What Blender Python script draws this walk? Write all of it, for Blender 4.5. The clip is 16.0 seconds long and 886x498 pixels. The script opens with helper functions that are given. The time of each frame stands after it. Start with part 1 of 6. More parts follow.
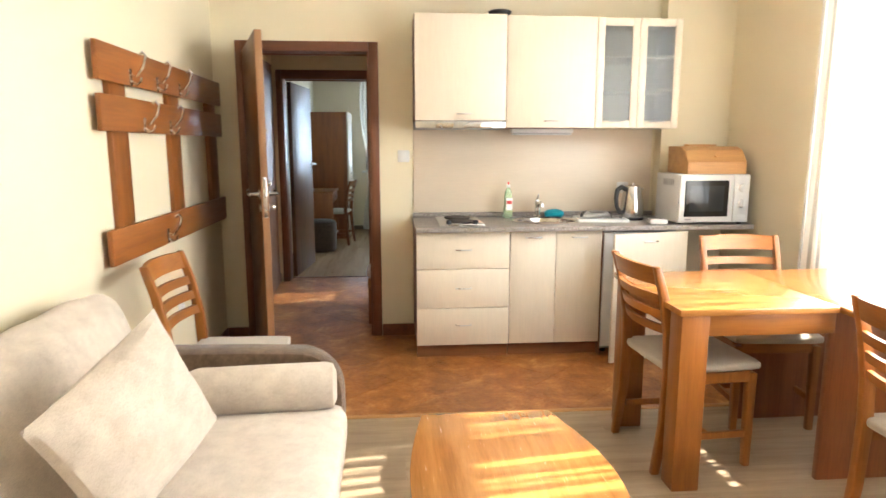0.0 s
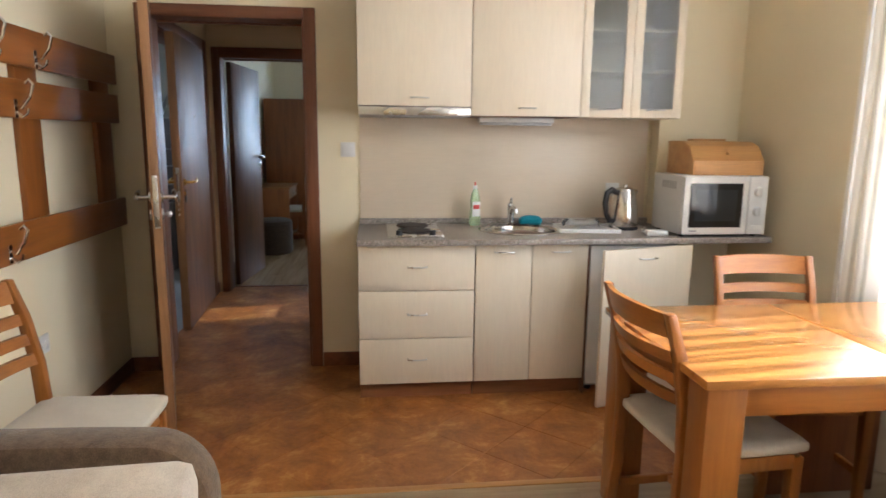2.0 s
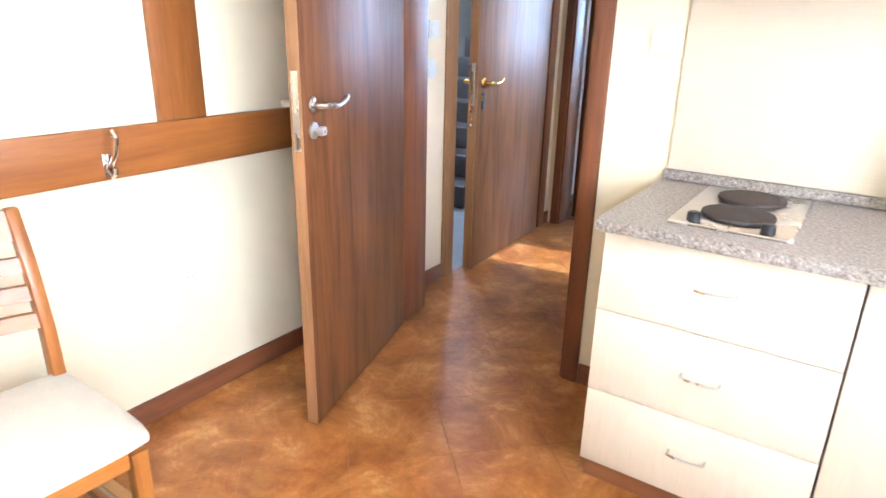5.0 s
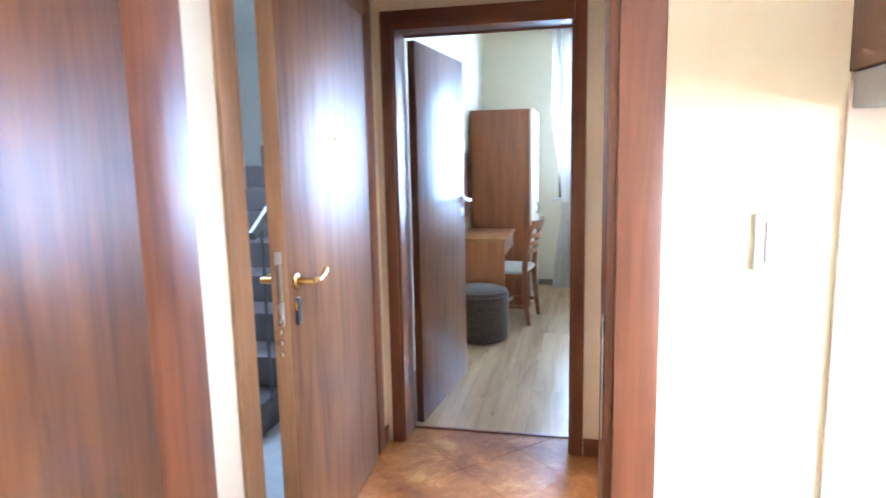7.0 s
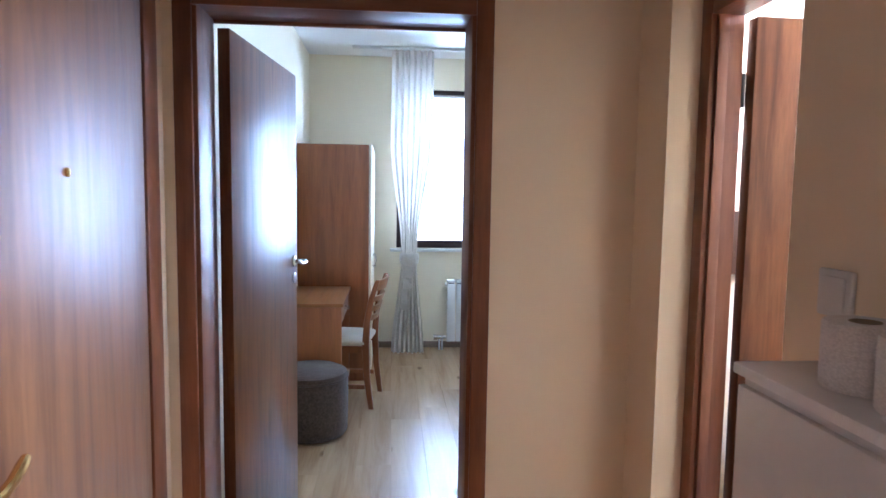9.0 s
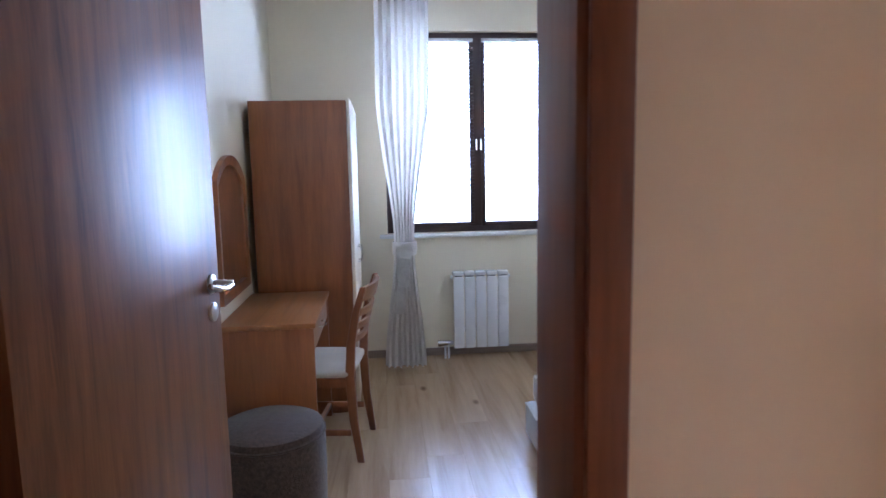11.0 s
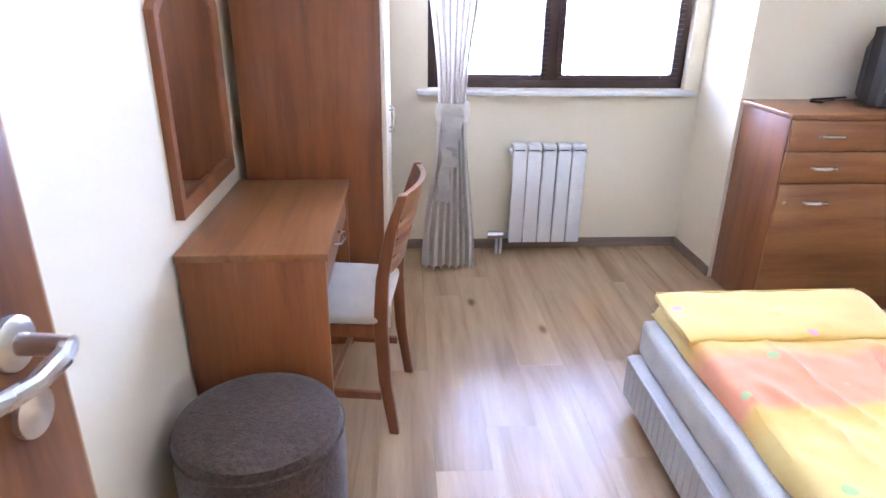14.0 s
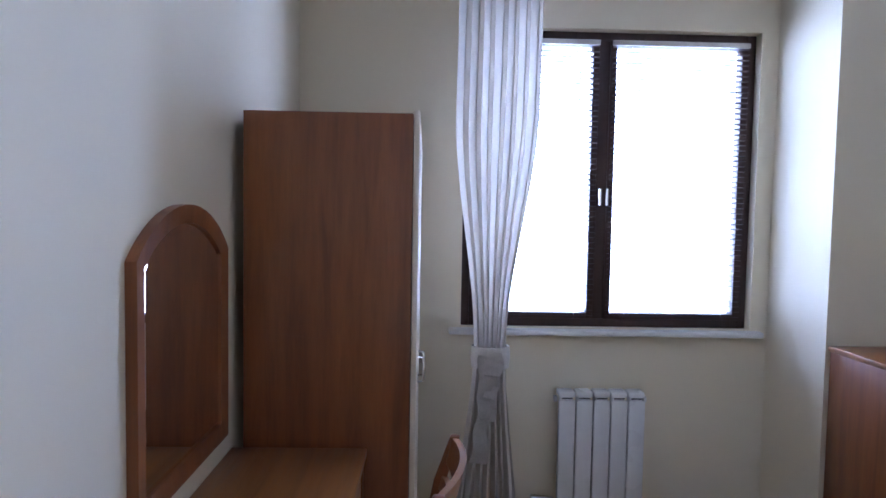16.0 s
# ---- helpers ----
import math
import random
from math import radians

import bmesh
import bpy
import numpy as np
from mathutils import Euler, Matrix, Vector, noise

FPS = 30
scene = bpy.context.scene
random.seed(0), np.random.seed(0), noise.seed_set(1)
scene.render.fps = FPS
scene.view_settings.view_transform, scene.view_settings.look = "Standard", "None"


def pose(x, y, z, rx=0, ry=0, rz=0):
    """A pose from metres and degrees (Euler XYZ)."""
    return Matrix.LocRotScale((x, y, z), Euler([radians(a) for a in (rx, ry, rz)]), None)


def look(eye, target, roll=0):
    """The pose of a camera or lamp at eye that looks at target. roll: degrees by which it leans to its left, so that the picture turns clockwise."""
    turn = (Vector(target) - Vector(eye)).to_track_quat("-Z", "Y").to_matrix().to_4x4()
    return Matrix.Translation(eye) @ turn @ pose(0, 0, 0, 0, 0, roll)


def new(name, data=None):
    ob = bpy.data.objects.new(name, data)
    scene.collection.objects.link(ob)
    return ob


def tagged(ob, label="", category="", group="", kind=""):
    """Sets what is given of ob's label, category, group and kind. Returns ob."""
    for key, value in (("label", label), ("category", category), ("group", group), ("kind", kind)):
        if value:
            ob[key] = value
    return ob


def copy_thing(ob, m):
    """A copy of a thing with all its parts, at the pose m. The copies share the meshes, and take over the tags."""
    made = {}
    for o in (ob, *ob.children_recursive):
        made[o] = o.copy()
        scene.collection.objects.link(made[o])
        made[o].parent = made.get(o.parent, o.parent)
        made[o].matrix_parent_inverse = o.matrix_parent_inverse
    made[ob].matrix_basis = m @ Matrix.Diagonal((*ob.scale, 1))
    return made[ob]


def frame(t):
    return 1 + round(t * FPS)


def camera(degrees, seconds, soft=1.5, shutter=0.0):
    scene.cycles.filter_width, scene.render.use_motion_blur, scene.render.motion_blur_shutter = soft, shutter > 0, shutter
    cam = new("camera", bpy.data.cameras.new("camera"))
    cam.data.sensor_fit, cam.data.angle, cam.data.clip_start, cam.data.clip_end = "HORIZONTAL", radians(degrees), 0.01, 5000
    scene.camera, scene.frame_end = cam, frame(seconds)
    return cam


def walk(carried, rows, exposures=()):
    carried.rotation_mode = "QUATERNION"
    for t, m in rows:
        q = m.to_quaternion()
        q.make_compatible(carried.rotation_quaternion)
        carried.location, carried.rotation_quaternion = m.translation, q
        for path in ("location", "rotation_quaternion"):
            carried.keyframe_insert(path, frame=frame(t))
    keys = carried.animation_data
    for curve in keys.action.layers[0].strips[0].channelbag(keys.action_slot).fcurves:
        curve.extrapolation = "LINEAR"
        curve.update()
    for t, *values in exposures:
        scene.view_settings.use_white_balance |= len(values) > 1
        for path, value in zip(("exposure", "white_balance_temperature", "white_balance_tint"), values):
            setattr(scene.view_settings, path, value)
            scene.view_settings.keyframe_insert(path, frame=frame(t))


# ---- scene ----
cam = camera(70.7, 16.0, shutter=0.3)
PATH = [
    (0, (0.335, 0.308, 1.358), (0.496, 2.275, 1.031), -0.0),
    (0.5, (0.267, 0.532, 1.349), (0.678, 2.465, 1.039), -2.6),
    (1, (0.268, 0.688, 1.375), (0.937, 2.548, 1.074), -3.0),
    (1.5, (0.406, 0.891, 1.339), (0.947, 2.796, 1.062), -1.3),
    (2, (0.565, 1.067, 1.357), (0.783, 3.024, 1.006), 0.6),
    (2.5, (0.746, 1.268, 1.338), (0.725, 3.223, 0.919), 1.6),
    (3, (0.945, 1.418, 1.352), (0.529, 3.316, 0.878), 1.8),
    (3.2, (0.972, 1.476, 1.345), (0.32, 3.298, 0.841), 3.6),
    (4.25, (1.07, 2.12, 1.335), (0.20, 3.80, 0.74), 2.4),
    (5.3, (0.914, 2.802, 1.308), (-0.174, 4.337, 0.629), 1.2),
    (5.5, (0.807, 2.932, 1.337), (-0.2, 4.552, 0.734), -0.2),
    (6, (0.59, 3.213, 1.346), (-0.345, 4.9, 0.816), -1.0),
    (6.5, (0.341, 3.546, 1.364), (-0.455, 5.346, 1.01), 0.7),
    (7, (0.137, 3.747, 1.412), (-0.287, 5.68, 1.122), -1.2),
    (7.5, (-0.059, 3.981, 1.436), (-0.177, 5.953, 1.126), -2.4),
    (8, (-0.119, 4.222, 1.453), (-0.208, 6.214, 1.297), 0.8),
    (8.5, (-0.104, 4.458, 1.466), (-0.031, 6.45, 1.303), 2.1),
    (8.7, (-0.142, 4.557, 1.455), (-0.001, 6.546, 1.292), 1.2),
    (10.8, (-0.119, 5.769, 1.483), (0.103, 7.737, 1.203), 0.2),
    (11, (-0.124, 5.905, 1.44), (0.069, 7.879, 1.184), -1.1),
    (11.5, (-0.136, 6.194, 1.423), (-0.085, 8.135, 0.945), -0.4),
    (12, (-0.115, 6.448, 1.412), (-0.169, 8.333, 0.746), -0.2),
    (12.5, (-0.204, 6.677, 1.409), (-0.103, 8.552, 0.72), 0.4),
    (12.8, (-0.269, 6.752, 1.432), (-0.097, 8.631, 0.772), -1.4),
    (13, (-0.289, 6.826, 1.399), (-0.092, 8.699, 0.724), -0.7),
    (13.5, (-0.259, 6.965, 1.415), (-0.154, 8.832, 0.704), 0.3),
    (14, (-0.22, 7.064, 1.449), (-0.096, 8.91, 0.69), 0.8),
    (14.2, (-0.213, 7.113, 1.458), (0.023, 8.982, 0.786), 1.0),
    (14.5, (-0.252, 7.231, 1.464), (0.127, 9.087, 0.823), 2.3),
    (14.8, (-0.278, 7.282, 1.475), (0.144, 9.138, 0.861), 1.0),
    (14.9, (-0.273, 7.307, 1.461), (0.111, 9.181, 0.878), 0.6),
    (15, (-0.311, 7.336, 1.468), (0.026, 9.252, 1.006), 1.4),
    (15.2, (-0.301, 7.351, 1.493), (-0.042, 9.316, 1.224), 1.9),
    (15.5, (-0.298, 7.409, 1.495), (-0.092, 9.387, 1.281), 1.7),
    (15.9, (-0.258, 7.487, 1.49), (-0.208, 9.483, 1.383), 0.9),
    (16, (-0.258, 7.518, 1.507), (-0.204, 9.515, 1.401), 1.0),
]
EXPOSURES = [
    (0.0, 2.72, 6000, 10),
    (1.0, 2.02, 5950, 12),
    (3.0, 1.9, 5550, 12),
    (5.4, 3.95, 5100, 11),
    (7.0, 4.2, 4850, 11),
    (7.5, 4.4, 5000, 13),
    (8.0, 4.45, 4950, 13),
    (8.5, 4.0, 4900, 15),
    (11.0, 3.08, 5050, 27),
    (11.5, 2.9, 5150, 29),
    (12.0, 3.55, 5250, 31),
    (12.6, 3.85, 5350, 34),
    (14.5, 4.15, 5400, 35),
    (14.8, 4.05, 5400, 35),
    (15.0, 4.15, 5400, 34),
    (15.6, 2.6, 5150, 33),
    (16.0, 2.35, 5150, 33),
]
walk(cam, [(t, look(eye, target, roll)) for t, eye, target, roll in PATH], EXPOSURES)

# ---------------------------------------------------------------- light
SUN_AZ, SUN_EL = radians(8), radians(40)
world = bpy.data.worlds.new("sky")
scene.world = world
world.use_nodes = True
wn = world.node_tree
sky = wn.nodes.new("ShaderNodeTexSky")
sky.sky_type = "NISHITA"
sky.sun_disc = False
sky.sun_elevation, sky.sun_rotation = SUN_EL, radians(82)
wn.links.new(sky.outputs[0], wn.nodes["Background"].inputs[0])
wn.nodes["Background"].inputs[1].default_value = 0.12

sun = new("sun", bpy.data.lights.new("sun", "SUN"))
sun.data.energy, sun.data.angle, sun.data.color = 5.0, radians(0.6), (1.0, 0.93, 0.82)
to_sun = Vector((math.cos(SUN_AZ) * math.cos(SUN_EL), math.sin(SUN_AZ) * math.cos(SUN_EL), math.sin(SUN_EL)))
sun.matrix_world = look(to_sun * 20, (0, 0, 0))


def area_lamp(name, eye, target, w, h, watts, color):
    """An area lamp: the sky's light in a window's opening, and the stair lobby's fill."""
    lamp = new(name, bpy.data.lights.new(name, "AREA"))
    lamp.data.shape, lamp.data.size, lamp.data.size_y = "RECTANGLE", w, h
    lamp.data.energy, lamp.data.color = watts, color
    lamp.matrix_world = look(eye, target)
    return lamp


area_lamp("living_window_light", (2.732, 1.985, 1.61), (0, 1.985, 1.60), 2.8, 1.56, 27, (0.92, 0.97, 1.0))
area_lamp("bedroom_window_light", (0.65, 11.15, 1.75), (0.65, 8, 1.5), 2.0, 2.0, 41, (0.64, 0.82, 1.0))
area_lamp("bathroom_window_light", (1.95, 6.25, 2.07), (0, 6.25, 1.5), 0.5, 0.54, 11, (0.95, 0.98, 1.0))
# Added fill inside the stair lobby, which has no window or lamp of its own.
area_lamp("stair_lobby_fill", (-2.4, 7.2, 2.5), (-1.9, 6.3, 0), 1.0, 1.0, 6.5, (0.80, 0.92, 1.0))

# ---------------------------------------------------------------- materials


def nodes_of(name):
    m = bpy.data.materials.new(name)
    m.use_nodes = True
    nt = m.node_tree
    return m, nt, nt.nodes["Principled BSDF"]


def add(nt, kind, **values):
    n = nt.nodes.new(kind)
    for k, v in values.items():
        if k in n.inputs:
            n.inputs[k].default_value = v
    return n


def coords(nt, scale, vary=True):
    """Object coordinates, shifted for every object, times scale."""
    tc = add(nt, "ShaderNodeTexCoord")
    mp = add(nt, "ShaderNodeMapping")
    mp.inputs["Scale"].default_value = scale
    nt.links.new(tc.outputs["Object"], mp.inputs["Vector"])
    if vary:
        info = add(nt, "ShaderNodeObjectInfo")
        mul = add(nt, "ShaderNodeMath")
        mul.operation = "MULTIPLY"
        mul.inputs[1].default_value = 37.0
        comb = add(nt, "ShaderNodeCombineXYZ")
        nt.links.new(info.outputs["Random"], mul.inputs[0])
        for i in range(3):
            nt.links.new(mul.outputs[0], comb.inputs[i])
        nt.links.new(comb.outputs[0], mp.inputs["Location"])
    return mp


def ramp(nt, fac, stops):
    r = add(nt, "ShaderNodeValToRGB")
    el = r.color_ramp.elements
    while len(el) < len(stops):
        el.new(0.5)
    for e, (p, c) in zip(el, stops):
        e.position, e.color = p, (*c, 1)
    nt.links.new(fac, r.inputs["Fac"])
    return r


def mixed(nt, fac, a, b, mode="MIX"):
    mx = add(nt, "ShaderNodeMix")
    mx.data_type, mx.blend_type = "RGBA", mode
    for sock, v in ((mx.inputs[0], fac), (mx.inputs[6], a), (mx.inputs[7], b)):
        if isinstance(v, (int, float)):
            sock.default_value = v
        elif isinstance(v, tuple):
            sock.default_value = (*v, 1)
        else:
            nt.links.new(v, sock)
    return mx.outputs[2]


def bumped(nt, bsdf, height, strength, distance=0.002):
    b = add(nt, "ShaderNodeBump", Strength=strength, Distance=distance)
    nt.links.new(height, b.inputs["Height"])
    nt.links.new(b.outputs[0], bsdf.inputs["Normal"])


def wood(name, light, dark, axis="z", rough=0.4, size=1.0, coat=0.0, contrast=(0.3, 0.72), spread=0.12, bump=0.12, fine=0.7, knots=0.0, sheen=1.0):
    """Grained wood or wood foil, the grain along one axis of the object."""
    m, nt, bs = nodes_of(name)
    sc = {"x": (1.1, 14, 14), "y": (14, 1.1, 14), "z": (14, 14, 1.1)}[axis]
    mp = coords(nt, tuple(v / size for v in sc))
    n1 = add(nt, "ShaderNodeTexNoise", Scale=1.3, Detail=6.0, Roughness=0.62, Distortion=0.5)
    nt.links.new(mp.outputs[0], n1.inputs["Vector"])
    fmap = coords(nt, tuple(v * 7 / size for v in sc))
    n2 = add(nt, "ShaderNodeTexNoise", Scale=1.2, Detail=3.0, Roughness=0.7)
    nt.links.new(fmap.outputs[0], n2.inputs["Vector"])
    mid = tuple((a * 0.6 + b * 0.4) for a, b in zip(light, dark))
    r = ramp(nt, n1.outputs["Fac"], [(contrast[0], dark), (0.5, mid), (contrast[1], light)])
    r2 = ramp(nt, n2.outputs["Fac"], [(0.3, (0.82, 0.80, 0.78)), (0.7, (1.08, 1.06, 1.04))])
    col = mixed(nt, fine, r.outputs[0], r2.outputs[0], "MULTIPLY")
    if knots:
        kmap = coords(nt, tuple(1.9 if v < 2 else 4.2 for v in sc))
        kv = add(nt, "ShaderNodeTexVoronoi", Scale=1.0)
        nt.links.new(kmap.outputs[0], kv.inputs["Vector"])
        kr = ramp(nt, kv.outputs["Distance"], [(0.03, (1 - knots, 1 - knots * 1.1, 1 - knots * 1.2)), (0.11, (1.0, 1.0, 1.0))])
        col = mixed(nt, 1.0, col, kr.outputs[0], "MULTIPLY")
    info = add(nt, "ShaderNodeObjectInfo")
    tone = ramp(nt, info.outputs["Random"], [(0.0, (1 - spread,) * 3), (1.0, (1 + spread,) * 3)])
    col = mixed(nt, 1.0, col, tone.outputs[0], "MULTIPLY")
    nt.links.new(col, bs.inputs["Base Color"])
    rr = ramp(nt, n2.outputs["Fac"], [(0.2, (rough - 0.06 * sheen,) * 3), (0.8, (rough + 0.08 * sheen,) * 3)])
    nt.links.new(rr.outputs[0], bs.inputs["Roughness"])
    bs.inputs["Coat Weight"].default_value = coat
    bs.inputs["Coat Roughness"].default_value = 0.2
    bumped(nt, bs, n2.outputs["Fac"], bump, 0.001)
    return m


def plain(name, color, rough=0.5, metal=0.0, var=0.06, scale=18.0, bump=0.05, **more):
    """A painted, moulded or metal surface with slight mottling and wear."""
    m, nt, bs = nodes_of(name)
    mp = coords(nt, (1, 1, 1))
    n1 = add(nt, "ShaderNodeTexNoise", Scale=scale, Detail=5.0, Roughness=0.6)
    nt.links.new(mp.outputs[0], n1.inputs["Vector"])
    n2 = add(nt, "ShaderNodeTexNoise", Scale=scale * 0.12, Detail=3.0)
    nt.links.new(mp.outputs[0], n2.inputs["Vector"])
    a = tuple(c * (1 - var) for c in color)
    b = tuple(min(1, c * (1 + var)) for c in color)
    r = ramp(nt, n1.outputs["Fac"], [(0.3, a), (0.7, b)])
    r2 = ramp(nt, n2.outputs["Fac"], [(0.35, (1 - var,) * 3), (0.65, (1.0, 1.0, 1.0))])
    nt.links.new(mixed(nt, 1.0, r.outputs[0], r2.outputs[0], "MULTIPLY"), bs.inputs["Base Color"])
    rr = ramp(nt, n2.outputs["Fac"], [(0.3, (max(0.02, rough * 0.85),) * 3), (0.7, (min(1, rough * 1.15),) * 3)])
    nt.links.new(rr.outputs[0], bs.inputs["Roughness"])
    bs.inputs["Metallic"].default_value = metal
    for k, v in more.items():
        bs.inputs[k.replace("_", " ")].default_value = v
    if bump:
        bumped(nt, bs, n1.outputs["Fac"], bump, 0.002)
    return m


def fabric(name, color, dark, weave=420.0, bump=0.5, blotch=6.0):
    m, nt, bs = nodes_of(name)
    mp = coords(nt, (1, 1, 1))
    v = add(nt, "ShaderNodeTexVoronoi", Scale=weave)
    nt.links.new(mp.outputs[0], v.inputs["Vector"])
    n = add(nt, "ShaderNodeTexNoise", Scale=blotch, Detail=6.0, Roughness=0.65)
    nt.links.new(mp.outputs[0], n.inputs["Vector"])
    r = ramp(nt, n.outputs["Fac"], [(0.3, dark), (0.65, color)])
    rv = ramp(nt, v.outputs["Distance"], [(0.0, (1.05, 1.05, 1.05)), (0.8, (0.78, 0.78, 0.78))])
    nt.links.new(mixed(nt, 1.0, r.outputs[0], rv.outputs[0], "MULTIPLY"), bs.inputs["Base Color"])
    bs.inputs["Roughness"].default_value = 0.95
    bs.inputs["Sheen Weight"].default_value = 0.25
    bs.inputs["Specular IOR Level"].default_value = 0.15
    bumped(nt, bs, v.outputs["Distance"], bump, 0.0015)
    return m


def paint(name, color, spread=0.03):
    """Rolled wall paint: fine orange-peel relief and faint broad patches."""
    m, nt, bs = nodes_of(name)
    tc = add(nt, "ShaderNodeTexCoord")
    n1 = add(nt, "ShaderNodeTexNoise", Scale=160.0, Detail=3.0)
    n2 = add(nt, "ShaderNodeTexNoise", Scale=1.4, Detail=4.0)
    for n in (n1, n2):
        nt.links.new(tc.outputs["Object"], n.inputs["Vector"])
    r = ramp(nt, n2.outputs["Fac"], [(0.3, tuple(c * (1 - spread) for c in color)), (0.7, color)])
    nt.links.new(r.outputs[0], bs.inputs["Base Color"])
    bs.inputs["Roughness"].default_value = 0.75
    bs.inputs["Specular IOR Level"].default_value = 0.34
    bumped(nt, bs, n1.outputs["Fac"], 0.18, 0.001)
    return m


def tile_material():
    m, nt, bs = nodes_of("terracotta_tile")
    place = add(nt, "ShaderNodeNewGeometry")
    n1 = add(nt, "ShaderNodeTexNoise", Scale=4.6, Detail=8.0, Roughness=0.74, Distortion=0.35)
    n2 = add(nt, "ShaderNodeTexNoise", Scale=45.0, Detail=4.0)
    for n in (n1, n2):
        nt.links.new(place.outputs["Position"], n.inputs["Vector"])
    r = ramp(nt, n1.outputs["Fac"], [(0.32, (0.180, 0.056, 0.012)), (0.45, (0.290, 0.102, 0.021)), (0.55, (0.39, 0.155, 0.036)), (0.66, (0.57, 0.31, 0.105))])
    info = add(nt, "ShaderNodeObjectInfo")
    tone = ramp(nt, info.outputs["Random"], [(0.0, (0.93, 0.92, 0.91)), (1.0, (1.06, 1.05, 1.04))])
    nt.links.new(mixed(nt, 1.0, r.outputs[0], tone.outputs[0], "MULTIPLY"), bs.inputs["Base Color"])
    rr = ramp(nt, n2.outputs["Fac"], [(0.3, (0.30,) * 3), (0.7, (0.46,) * 3)])
    nt.links.new(rr.outputs[0], bs.inputs["Roughness"])
    bumped(nt, bs, n1.outputs["Fac"], 0.15, 0.002)
    return m


def granite_material():
    m, nt, bs = nodes_of("granite_laminate")
    mp = coords(nt, (1, 1, 1), False)
    v = add(nt, "ShaderNodeTexVoronoi", Scale=260.0)
    n = add(nt, "ShaderNodeTexNoise", Scale=130.0, Detail=4.0, Roughness=0.7)
    for k in (v, n):
        nt.links.new(mp.outputs[0], k.inputs["Vector"])
    r = ramp(nt, n.outputs["Fac"], [(0.32, (0.10, 0.085, 0.08)), (0.45, (0.27, 0.235, 0.21)), (0.56, (0.36, 0.32, 0.29)), (0.68, (0.56, 0.52, 0.48))])
    rv = ramp(nt, v.outputs["Color"], [(0.0, (0.8, 0.8, 0.8)), (1.0, (1.15, 1.13, 1.1))])
    nt.links.new(mixed(nt, 1.0, r.outputs[0], rv.outputs[0], "MULTIPLY"), bs.inputs["Base Color"])
    bs.inputs["Roughness"].default_value = 0.38
    return m


def sheer_material(name, color, clear, dense, stripes, solid=0.5):
    """Sheer cloth with denser woven stripes down its length."""
    m, nt, bs = nodes_of(name)
    out = nt.nodes["Material Output"]
    uv = add(nt, "ShaderNodeTexCoord")
    sep = add(nt, "ShaderNodeSeparateXYZ")
    nt.links.new(uv.outputs["UV"], sep.inputs[0])
    mul = add(nt, "ShaderNodeMath")
    mul.operation = "MULTIPLY"
    mul.inputs[1].default_value = stripes
    nt.links.new(sep.outputs["X"], mul.inputs[0])
    fr = add(nt, "ShaderNodeMath")
    fr.operation = "FRACT"
    nt.links.new(mul.outputs[0], fr.inputs[0])
    band = ramp(nt, fr.outputs[0], [(0.0, (clear,) * 3), (0.30, (clear,) * 3), (0.34, (dense,) * 3), (0.74, (dense,) * 3), (0.78, (clear * 0.8,) * 3), (0.84, (clear * 0.8,) * 3), (0.87, (dense,) * 3), (0.97, (dense,) * 3)])
    tl = add(nt, "ShaderNodeBsdfTranslucent")
    df = add(nt, "ShaderNodeBsdfDiffuse")
    tr = add(nt, "ShaderNodeBsdfTransparent")
    for n in (tl, df):
        n.inputs["Color"].default_value = (*color, 1)
    mx = add(nt, "ShaderNodeMixShader", Fac=solid)
    nt.links.new(tl.outputs[0], mx.inputs[1])
    nt.links.new(df.outputs[0], mx.inputs[2])
    mx2 = add(nt, "ShaderNodeMixShader")
    nt.links.new(band.outputs[0], mx2.inputs["Fac"])
    nt.links.new(mx.outputs[0], mx2.inputs[1])
    nt.links.new(tr.outputs[0], mx2.inputs[2])
    nt.links.new(mx2.outputs[0], out.inputs["Surface"])
    return m


def milky_material():
    """Frosted pane, added to dim the sun: scatters most light, lets a little straight through."""
    m, nt, bs = nodes_of("milky_glass")
    tl = add(nt, "ShaderNodeBsdfTranslucent")
    tl.inputs["Color"].default_value = (0.85, 0.88, 0.88, 1)
    tr = add(nt, "ShaderNodeBsdfTransparent")
    mx = add(nt, "ShaderNodeMixShader", Fac=0.35)
    nt.links.new(tl.outputs[0], mx.inputs[1])
    nt.links.new(tr.outputs[0], mx.inputs[2])
    nt.links.new(mx.outputs[0], nt.nodes["Material Output"].inputs["Surface"])
    return m


